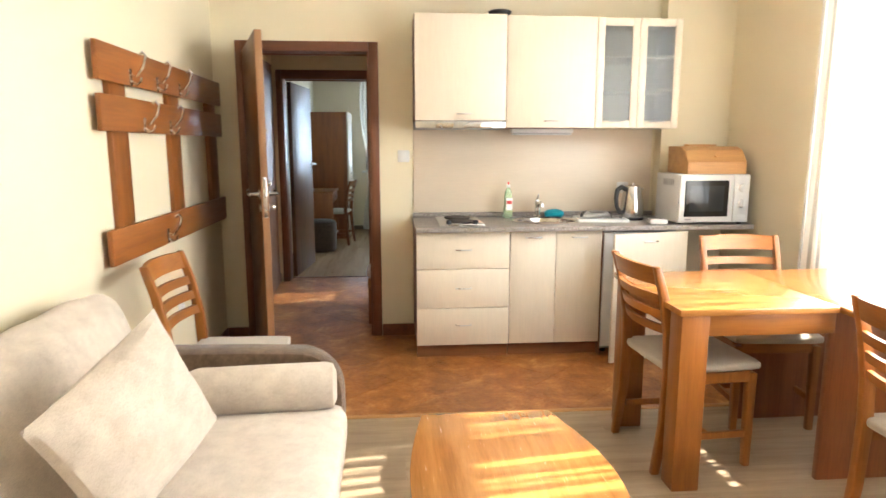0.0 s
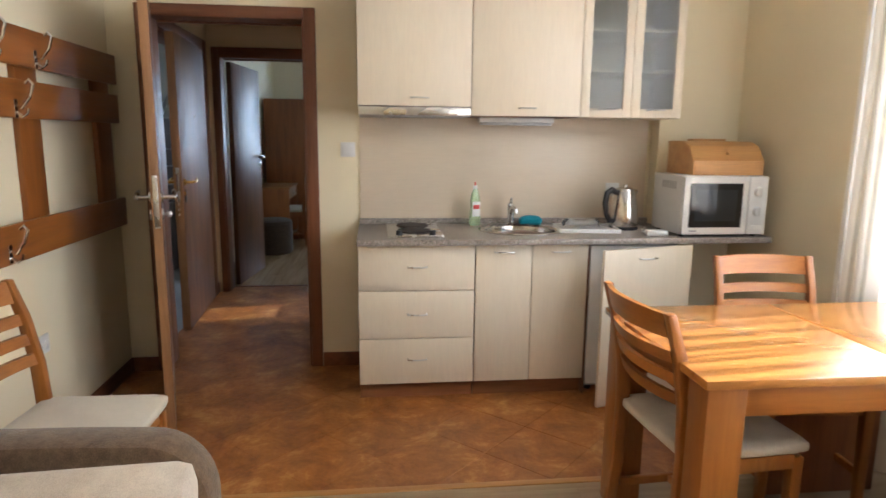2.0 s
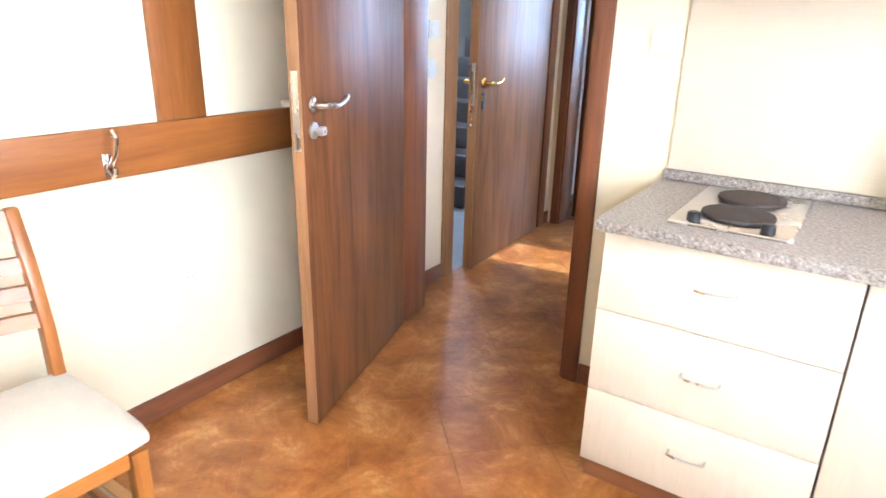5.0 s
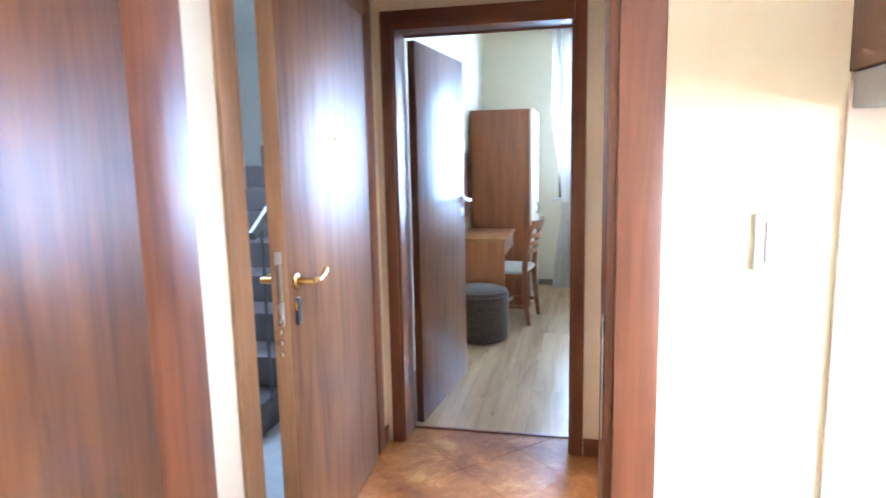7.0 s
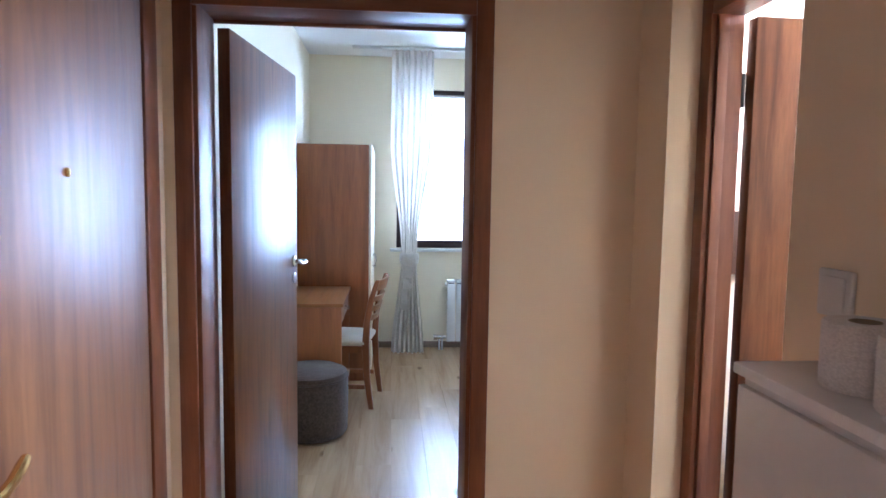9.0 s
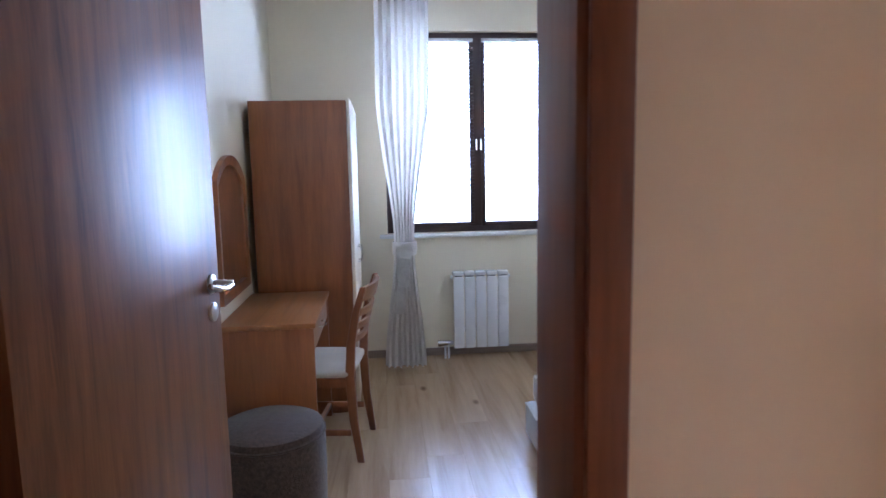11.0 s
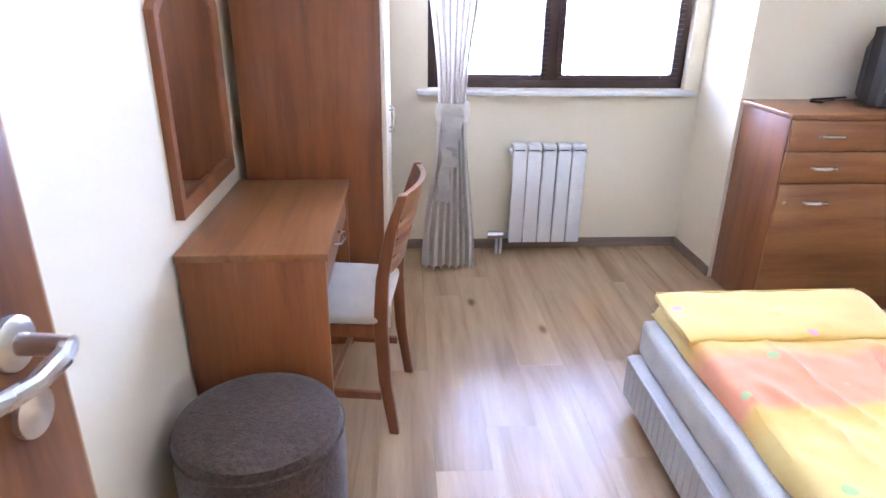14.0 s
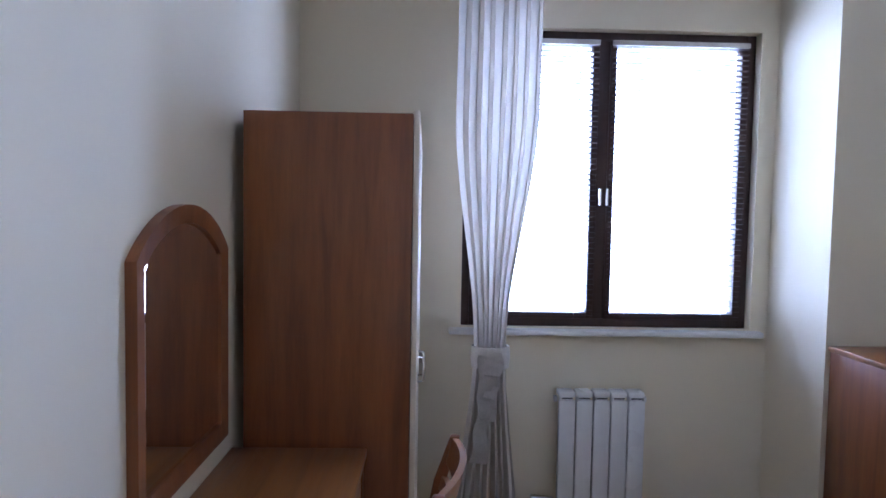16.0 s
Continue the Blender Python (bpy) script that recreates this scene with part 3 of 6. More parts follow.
# Bedroom
BX0, BX1, BY0, BY1 = -0.885, 2.95, 6.79, 10.61
wall("wall_bedroom_south", [((-1.085, 6.70, 0), (-0.722, BY0, H)), ((-0.722, 6.70, DOOR_H + 0.03), (0.122, BY0, H)), ((0.122, 6.70, 0), (3.15, BY0, H))], BEDWALL, "pale cream bedroom wall with the doorway")
wall("wall_bedroom_west", [((-1.085, BY0, 0), (BX0, 10.86, H))], BEDWALL, "pale cream bedroom wall behind the desk")
wall("wall_bedroom_east", [((BX1, BY0, 0), (3.15, 10.14, H))], BEDWALL, "pale cream bedroom wall beside the beds")
NX0, NX1, NZ0, NZ1 = -0.08, 1.385, 0.955, 2.435
wall("wall_bedroom_north", [((BX0, BY1, 0), (NX0, 10.86, H)), ((NX1, BY1, 0), (1.47, 10.86, H)), ((NX0, BY1, 0), (NX1, 10.86, NZ0)), ((NX0, BY1, NZ1), (NX1, 10.86, H))], BEDWALL, "pale cream outer wall with the bedroom window")
wall("wall_bedroom_recess", [((1.47, 10.14, 0), (3.15, 10.86, H))], BEDWALL, "pale cream wall standing forward beside the window bay")
# Stair lobby behind the entrance door
wall("wall_lobby", [((-3.4, 4.2, 0), (-1.085, 4.3, H)), ((-3.5, 4.2, 0), (-3.4, 9.9, H)), ((-3.4, 9.8, 0), (-1.085, 9.9, H))], WHITEWALL, "white painted walls of the stair lobby")
solo("floor_lobby", block((-3.4, 4.3, -0.2), (-0.80, 9.8, -0.004)), LOBBYTILE, label="grey tiled floor of the stair lobby", category="floor", kind="structure")
solo("ceiling_lobby", block((-3.5, 4.2, H), (-1.086, 9.9, H + 0.2)), CEIL, label="white ceiling of the stair lobby", category="ceiling", kind="structure")

solo("ceiling", block((1.2, 6.60, H), (3.15, 10.86, H + 0.2), 0, block((-1.085, 4.90, H), (2.10, 6.60, H + 0.2), 0, block((-1.085, -1.5, H), (2.95, 4.90, H + 0.2), 0, block((-1.085, 6.60, H), (1.2, 10.86, H + 0.2))))), CEIL, label="white painted ceiling over the whole flat", category="ceiling", kind="structure")
solo("ground", block((-400, -400, -4.0), (400, 400, -3.4)), GROUND, label="dry grassy ground below the building", category="ground", kind="structure")


def skirting(name, runs, material_pick, h=0.085):
    bm = None
    for lo, hi in runs:
        bm = block((*lo, 0.0), (*hi, h), 0.004, bm)
    return solo(name, bm, material_pick, label="dark reddish-brown baseboard along the wall foot", category="baseboard", kind="structure")


skirting("baseboard", [((LX, 3.33), (LX + 0.012, KY)), ((LX + 0.012, KY - 0.012), (-0.690, KY)), ((0.256, KY - 0.012), (0.49, KY))], CASING_Y)
skirting("baseboard_kitchen", [((2.22, 4.588), (RX, 4.60)), ((RX - 0.012, 3.34), (RX, 4.588))], CASING_Y)
skirting("baseboard_living", [((LX, -1.3), (LX + 0.012, 3.33)), ((RX - 0.012, -1.3), (RX, 3.33))], CASING_Y)
skirting("baseboard_hall", [((-0.80, 4.985), (-0.788, 5.262)), ((-0.80, 6.53), (-0.788, 6.61)), ((0.168, 6.598), (0.62, 6.61)), ((0.608, 4.9), (0.62, 5.84))], CASING_Y)
skirting("baseboard_bedroom", [((BX0 + 0.0, BY1 - 0.012), (1.47, BY1)), ((1.458, 10.14), (1.47, BY1 - 0.012)), ((BX0, BY0), (BX0 + 0.012, BY1 - 0.012))], wood("grey_brown_skirting", (0.26, 0.19, 0.14), (0.18, 0.13, 0.09), "x", 0.5), 0.06)

# Floors under the tiles and planks
floor_tiled = solo("floor", block((LX, 3.33, -0.2), (RX, KY, -0.0022)), GROUT, label="terracotta tiles laid diagonally by the kitchen", category="floor", kind="structure")
floor_hall = solo("floor_hall", block((-0.80, KY, -0.2), (0.62, 6.785, -0.0022)), GROUT, label="terracotta tiles laid diagonally in the hall", category="floor", kind="structure")
floor_living = solo("floor_living", block((LX, -1.3, -0.2), (RX, 3.295, -0.009)), UNDERLAY, label="pale oak laminate planks in the living room", category="floor", kind="structure")
floor_bed = solo("floor_bedroom", block((BX0, 6.79, -0.2), (BX1, BY1, -0.009)), UNDERLAY, label="oak laminate planks with knots in the bedroom", category="floor", kind="structure")
solo("floor_bathroom", block((0.62, 4.9, -0.2), (1.90, 6.61, -0.004)), LOBBYTILE, label="grey tiled bathroom floor", category="floor", kind="structure")
solo("trim_threshold", block((LX + 0.013, 3.295, -0.2), (RX - 0.013, 3.33, 0.004), 0.003), PINE, label="narrow pale wooden strip between tiles and laminate", category="threshold", kind="structure")
solo("trim_threshold_bedroom", block((-0.70, 6.776, -0.15), (0.10, 6.80, 0.006), 0.003), CASING_X, label="narrow brown strip in the bedroom doorway", category="threshold", kind="structure")


# ---------------------------------------------------------------- doors
def lever(parent, at, side, along, metal, name="door_handle"):
    """A lever on a round rose; side is +1 or -1 across the leaf, along the way it points."""
    x, y, z = at
    bm = moved(lathe([(0.0, 0), (0.026, 0), (0.026, 0.006), (0.022, 0.009), (0.011, 0.010), (0.010, 0.058), (0.0, 0.060)], 20), pose(x, y, z, -90 * side))
    s = side
    pts = [(x, y + s * 0.052, z), (x + along * 0.02, y + s * 0.060, z), (x + along * 0.055, y + s * 0.060, z - 0.003), (x + along * 0.09, y + s * 0.059, z + 0.003), (x + along * 0.120, y + s * 0.056, z + 0.013), (x + along * 0.138, y + s * 0.053, z + 0.018)]
    tube(pts, [0.009, 0.010, 0.009, 0.009, 0.009, 0.007], 10, bm)
    return part(name, bm, metal, parent)


def door_leaf(name, hinge, turn, width, height, label, metal, key=True, edge=None, both=True, thick=0.04, handle_z=1.04, foil=None):
    """A leaf whose local x runs from the hinge to the lock edge; local +y is one face."""
    t = thing(name, hinge, turn, label, "door", kind="structure")
    leaf = part("leaf", block((0.0, -thick / 2, 0.008), (width - 0.004, thick / 2, height), 0.002), foil or DOORWOOD, t)
    if edge is not None:
        part("lock_edge", block((width - 0.004, -thick / 2 + 0.001, 0.010), (width, thick / 2 - 0.001, height - 0.002), 0.0012), edge, t, "honey-coloured edge of the leaf")
    part("lock_plate", block((width - 0.001, -0.011, handle_z - 0.13), (width + 0.0015, 0.011, handle_z + 0.10), 0.0006), metal if key else STEEL, t, "metal lock plate on the door edge")
    for side in ((1, -1) if both else (1,)):
        lever(t, (width - 0.06, side * thick / 2, handle_z), side, -1, metal)
        bm = moved(lathe([(0, 0), (0.025, 0), (0.025, 0.007), (0.021, 0.009), (0, 0.009)], 20), pose(width - 0.06, side * thick / 2, handle_z - 0.075, -90 * side))
        part("keyhole_rose", bm, metal, t)
        if key and side == 1:
            part("key", tube([(width - 0.06, side * thick / 2, handle_z - 0.075), (width - 0.06, side * (thick / 2 + 0.045), handle_z - 0.075)], 0.006, 8), metal, t)
            part("key_bow", block((width - 0.075, side * (thick / 2 + 0.030) - 0.010, handle_z - 0.088), (width - 0.045, side * (thick / 2 + 0.030) + 0.010, handle_z - 0.062), 0.004), metal, t)
    return t


def casing_y(name, x0, x1, y0, y1, top, label, cw=0.078, lip=0.016, cwl=None, cwh=None):
    """A door frame through a wall across y: lining, and casings on both faces."""
    t = thing(name, ((x0 + x1) / 2, (y0 + y1) / 2, 0), 0, label, "door frame", kind="structure")
    cx, cy = (x0 + x1) / 2, (y0 + y1) / 2
    cwl, cwh = cwl or cw, cwh or cw

    def piece(nm, lo, hi, mat, bev=0.004):
        bm = block((lo[0] - cx, lo[1] - cy, lo[2]), (hi[0] - cx, hi[1] - cy, hi[2]), bev)
        return part(nm, bm, mat, t)

    th = 0.022
    piece("lining", (x0, y0, 0), (x0 + th, y1, top), CASING, 0.002)
    piece("lining", (x1 - th, y0, 0), (x1, y1, top), CASING, 0.002)
    piece("head_lining", (x0, y0, top - 0.0), (x1, y1, top + th - 0.004), CASING_X, 0.002)
    for a, b in ((y0 - lip, y0 - 0.001), (y1 + 0.001, y1 + lip)):
        if b > a:
            piece("casing", (x0 - cwl + 0.012, a, 0), (x0 + 0.010, b, top + cwh - 0.012), CASING)
            piece("casing", (x1 - 0.010, a, 0), (x1 + cw - 0.012, b, top + cwh - 0.012), CASING)
            piece("head_casing", (x0 + 0.0105, a, top - 0.010), (x1 - 0.0105, b, top + cwh - 0.012), CASING_X)
    return t


casing_y("door_frame_1", -0.66, 0.20, KY, 4.90, DOOR_H, "dark walnut door frame between kitchen and hall", 0.066, cwl=0.040)
casing_y("door_frame_2", -0.722, 0.122, 6.61, BY0, DOOR_H + 0.01, "dark walnut door frame of the bedroom", 0.055, cwh=0.088)
strike = thing("strike_plate", (0.176, 4.735, 1.06), 0, "bright metal strike plate on the door jamb", "strike plate", kind="structure")
part("plate", block((-0.0015, -0.012, -0.10), (0.0012, 0.012, 0.10), 0.0005), STEEL, strike)

d1 = door_leaf("door_1", (-0.618, 4.672, 0.0), math.degrees(math.atan2(3.865 - 4.672, -0.368 + 0.618)), 0.83, 1.975, "open walnut-veneer door with a steel lever handle", STEEL, True, EDGEWOOD, handle_z=1.085)
d2 = door_leaf("door_2", (-0.682, 6.832, 0.0), math.degrees(math.atan2(7.640 - 6.832, -0.590 + 0.682)), 0.813, 1.985, "open walnut-veneer bedroom door with a steel lever", STEEL, False, EDGEWOOD, handle_z=1.150)

# Entrance door: its frame lines the opening in the hall's left wall.
fr3 = thing("door_frame_3", (-0.90, 5.92, 0), 0, "honey-brown frame of the entrance door", "door frame", kind="structure")
for nm, lo, hi, mt in (("lining", (-0.10, -0.575, 0), (0.10, -0.545, 2.05), EDGEWOOD), ("lining", (-0.10, 0.50, 0), (0.10, 0.54, 2.05), CASING), ("head_lining", (-0.10, -0.545, 2.02), (0.10, 0.50, 2.06), CASING_Y),
                       ("casing", (0.101, -0.655, 0), (0.116, -0.556, 2.11), EDGEWOOD), ("casing", (0.101, 0.52, 0), (0.116, 0.61, 2.11), CASING), ("head_casing", (0.101, -0.556, 2.03), (0.116, 0.52, 2.11), CASING_Y)):
    part(nm, block(lo, hi, 0.003), mt, fr3)
d3 = door_leaf("door_3", (-0.805, 6.40, 0.0), math.degrees(math.atan2(5.455 - 6.40, -0.748 + 0.805)), 0.945, 2.02, "walnut-veneer entrance door standing ajar, brass lever", BRASS, False, EDGEWOOD, thick=0.055, foil=ENTRYWOOD)
part("peephole", moved(lathe([(0, 0), (0.009, 0), (0.009, 0.004), (0.005, 0.006), (0, 0.006)], 14), pose(0.45, 0.0275, 1.49, -90)), BRASS, d3)
for k in range(4):
    part("lock_bolt", moved(lathe([(0, 0), (0.008, 0), (0.008, 0.014), (0, 0.016)], 12), pose(0.945, 0, 0.93 - 0.035 * k, 0, 90)), CHROME, d3)
part("cylinder_guard", block((0.872, 0.0275, 0.90), (0.902, 0.040, 0.99), 0.006), DARKGREY, d3, "dark grey lock cylinder guard")

# Bathroom door frame and leaf, opening into the bathroom
fr4 = thing("door_frame_4", (0.75, 6.12, 0), 0, "dark walnut frame of the bathroom door set deep in its reveal", "door frame", kind="structure")
for nm, lo, hi, mt in (("jamb", (-0.045, 0.225, 0), (0.048, 0.279, 1.999), CASING), ("jamb", (-0.045, -0.279, 0), (0.048, -0.235, 1.999), CASING), ("head", (-0.045, -0.234, 1.945), (0.048, 0.224, 1.999), CASING_Y),
                       ("door_stop", (-0.030, 0.212, 0), (0.000, 0.2245, 1.944), CASING), ("door_stop", (-0.030, -0.2345, 0), (0.000, -0.222, 1.944), CASING)):
    part(nm, block(lo, hi, 0.003), mt, fr4)
d4 = door_leaf("door_4", (0.812, 6.332, 0.0), 2, 0.44, 1.935, "open walnut-veneer bathroom door", STEEL, False, None)
for z in (0.25, 1.75):
    part("hinge", tube([(-0.006, 0.024, z - 0.045), (-0.006, 0.024, z + 0.045)], 0.008, 10), BLACKPL, d4, "dark hinge")

# Stairs in the lobby
st = thing("staircase", (-2.0, 6.5, 0), 0, "dark stone staircase in the stair lobby", "stairs", kind="structure")
for k in range(9):
    part("step", block((-0.55, 0.28 * k, 0.0), (0.55, 0.28 * (k + 1) + 0.02, 0.172 * (k + 1)), 0.006), STONE, st)
rail = thing("stair_rail", (-1.42, 6.5, 0), 0, "dark stair handrail on thin posts", "handrail", kind="structure")
part("handrail", tube([(0, 0, 1.05), (0, 2.5, 2.58)], 0.024, 10), DARKGREY, rail)
for k in range(0, 9, 2):
    part("baluster", tube([(0, 0.28 * k + 0.1, 0.172 * (k + 1) - 0.01), (0, 0.28 * k + 0.1, 0.172 * k + 1.11)], 0.009, 8), DARKGREY, rail)


# ---------------------------------------------------------------- windows
def sash_window(name, at, turn, width, height, splits, label, slats=0, glass=None, fw=0.055, blinds=None, tilt=-12):
    """A window lying in local x and z; splits are the mullion places along x."""
    t = thing(name, at, turn, label, "window", kind="structure")
    bars = [0.0, *splits, width]
    bm = None
    for lo, hi in (((0, 0), (fw, height)), ((width - fw, 0), (width, height)), ((fw, 0), (width - fw, fw)), ((fw, height - fw), (width - fw, height))):
        bm = block((lo[0], -0.035, lo[1]), (hi[0], 0.035, hi[1]), 0.003, bm)
    part("window_frame", bm, FRAME, t)
    for m in splits:
        part("mullion", block((m - 0.028, -0.038, fw), (m + 0.028, 0.038, height - fw), 0.003), FRAME, t)
    for pane_no, (a, b) in enumerate(zip(bars, bars[1:])):
        a2 = a + (fw if a == 0 else 0.028)
        b2 = b - (fw if b == width else 0.028)
        bm = None
        sw = 0.032
        for lo, hi in (((a2, fw), (a2 + sw, height - fw)), ((b2 - sw, fw), (b2, height - fw)), ((a2 + sw, fw), (b2 - sw, fw + sw)), ((a2 + sw, height - fw - sw), (b2 - sw, height - fw))):
            bm = block((lo[0], -0.046, lo[1]), (hi[0], 0.02, hi[1]), 0.004, bm)
        sash = part("sash", bm, FRAME, t)
        pane = part("pane", block((a2 + sw - 0.005, -0.014, fw + sw - 0.005), (b2 - sw + 0.005, -0.006, height - fw - sw + 0.005)), glass or GLASS, sash)
        pane.visible_shadow = glass is not None
        if slats and (blinds is None or pane_no in blinds):
            part("blind_rail", block((a2 + 0.004, -0.074, height - fw - 0.028), (b2 - 0.004, -0.052, height - fw - 0.004), 0.003), SLATLIGHT, t, "pale head rail of a slatted blind")
            z0, z1 = fw + 0.02, height - fw - 0.035
            me = mesh_of("slat", moved(block((a2 + 0.006, -0.0095, -0.0006), (b2 - 0.006, 0.0095, 0.0006)), pose(0, 0, 0, tilt)), SLAT, False)
            for k in range(slats):
                s = new("slat", me)
                s.parent = t
                s.location = (0, -0.063, z0 + (z1 - z0) * k / (slats - 1))
            for sx in (a2 + 0.10, b2 - 0.10):
                part("blind_cord", tube([(sx, -0.063, z0), (sx, -0.063, z1)], 0.0012, 6), SLATLIGHT, t)
    return t


wb = sash_window("window_1", (NX0, 10.70, NZ0), 0, NX1 - NX0, NZ1 - NZ0, [0.70], "dark brown two-sash window with slatted blinds", slats=52, fw=0.042)
part("window_handle", tube([(0.72, -0.046, 0.62), (0.72, -0.075, 0.62), (0.72, -0.078, 0.70)], [0.010, 0.009, 0.007], 10), CHROME, wb, "bright window handle")
part("window_handle", tube([(0.685, -0.046, 0.62), (0.685, -0.075, 0.62), (0.685, -0.078, 0.70)], [0.010, 0.009, 0.007], 10), CHROME, wb, "bright window handle")
solo("window_sill", block((-0.14, 10.555, 0.925), (1.43, 10.675, 0.953), 0.006), WHITEPL, label="white window sill board under the bedroom window", category="window sill", kind="structure")
wl = sash_window("window_2", (2.82, WY1, WZ0), -90, WY1 - WY0, WZ1 - WZ0, [0.96, 1.92], "wide brown-framed living room window with one slatted blind", slats=54, blinds=(0,), tilt=33)
# Out of view; the milky pane is added to weaken the hall floor's sun patch.
wq = sash_window("window_3", (2.0, 6.55, 1.75), -90, 0.60, 0.65, [], "small brown-framed bathroom window, unseen, its pane frosted to dim the sun", glass=MILKY, fw=0.04)


# ---------------------------------------------------------------- curtains
def hanging_cloth(name, at, turn, height, width_at, shift_at, folds, depth_at, stripes, material, label, rows=40, cols=160, header=0.0):
    """A pleated cloth hanging in local x and z; width, shift and fold depth depend on the height share."""
    t = thing(name, at, turn, label, "curtain")
    own = bmesh.new()
    uvl = own.loops.layers.uv.new("UVMap")
    grid = []
    for r in range(rows + 1):
        v = r / rows
        w, sh, dp = width_at(v), shift_at(v), depth_at(v)
        line = []
        for c in range(cols + 1):
            u = c / cols
            ph = 2 * math.pi * folds * u + 0.9 * math.sin(5 * u + 1.3) + 0.25 * math.sin(3 * v + 9 * u)
            x = (u - 0.5) * w + sh + 0.25 * dp * math.sin(2 * ph)
            y = dp * math.sin(ph) + 0.35 * dp * math.sin(0.37 * ph + 2 * v)
            line.append((own.verts.new((x, y, v * height)), u, v))
        grid.append(line)
    for r in range(rows):
        for c in range(cols):
            q = (grid[r][c], grid[r][c + 1], grid[r + 1][c + 1], grid[r + 1][c])
            f = own.faces.new([k[0] for k in q])
            for lp, k in zip(f.loops, q):
                lp[uvl].uv = (k[1] * stripes, k[2])
    part("cloth", own, material, t)
    return t


living_curtain = hanging_cloth("sheer_curtain", (2.585, 1.75, 0.06), 90, 2.63, lambda v: 3.65, lambda v: 0.0, 34, lambda v: 0.022 + 0.008 * (1 - v), 40.0, SHEERL,
                               "white striped sheer curtain across the wide window", rows=14, cols=680)
part("curtain_rail", block((-1.9, -0.03, 2.625), (1.9, 0.03, 2.66), 0.004), WHITEPL, living_curtain, "white curtain rail")


def ease(a, b, v):
    k = max(0.0, min(1.0, v))
    return a + (b - a) * (k * k * (3 - 2 * k))


def bed_width(v):
    return ease(0.285, 0.135, v / 0.33) if v < 0.33 else ease(0.135, 0.365, (v - 0.33) / 0.40)


bed_curtain = hanging_cloth("tied_curtain", (0.03, 10.22, 0.05), 0, 2.65, bed_width, lambda v: ease(-0.01, 0.0, v / 0.33) if v < 0.33 else ease(0.0, 0.02, (v - 0.33) / 0.6), 7.5,
                            lambda v: 0.026 + (0.034 * (0.33 - v) if v < 0.33 else 0.02 * (v - 0.33)), 14.0, SHEERB, "striped linen sheer curtain tied back at the window", rows=60, cols=220)
part("curtain_rail", block((-0.5, -0.03, 2.645), (1.5, 0.03, 2.67), 0.004), WHITEPL, bed_curtain, "white curtain rail on the ceiling")
bm = lathe([(0.082, -0.060), (0.087, -0.02), (0.084, 0.034), (0.075, 0.034), (0.074, -0.060), (0.082, -0.060)], 28, None, (0.0, 0.0, 0.86), (1.0, 0.75))
part("tie_band", bm, LINEN, bed_curtain, "striped linen tie band")
for k, (dx, dz, ln) in enumerate(((0.014, 0.02, 0.30), (-0.020, 0.0, 0.47))):
    own = bmesh.new()
    prev = None
    for i in range(25):
        s = i / 24
        kink = abs((s * 3.0 + 0.4 * k) % 1.0 - 0.5)
        y = -0.078 - 0.030 * kink - 0.010 * math.sin(5 * s + k)
        x = dx + 0.026 * (kink - 0.25) * (1 if k else -1) - 0.028 * s
        half = 0.031 + 0.006 * math.sin(7 * s + k)
        a, b = own.verts.new((x - half, y, 0.87 - s * ln + dz)), own.verts.new((x + half, y - 0.012 * (kink - 0.2), 0.862 - s * ln + dz))
        if prev:
            own.faces.new((prev[0], prev[1], b, a))
        prev = (a, b)
    bmesh.ops.solidify(own, geom=own.faces[:], thickness=0.004)
    part("tie_tail", own, LINEN, bed_curtain, "striped linen end of the tie, hanging loose")


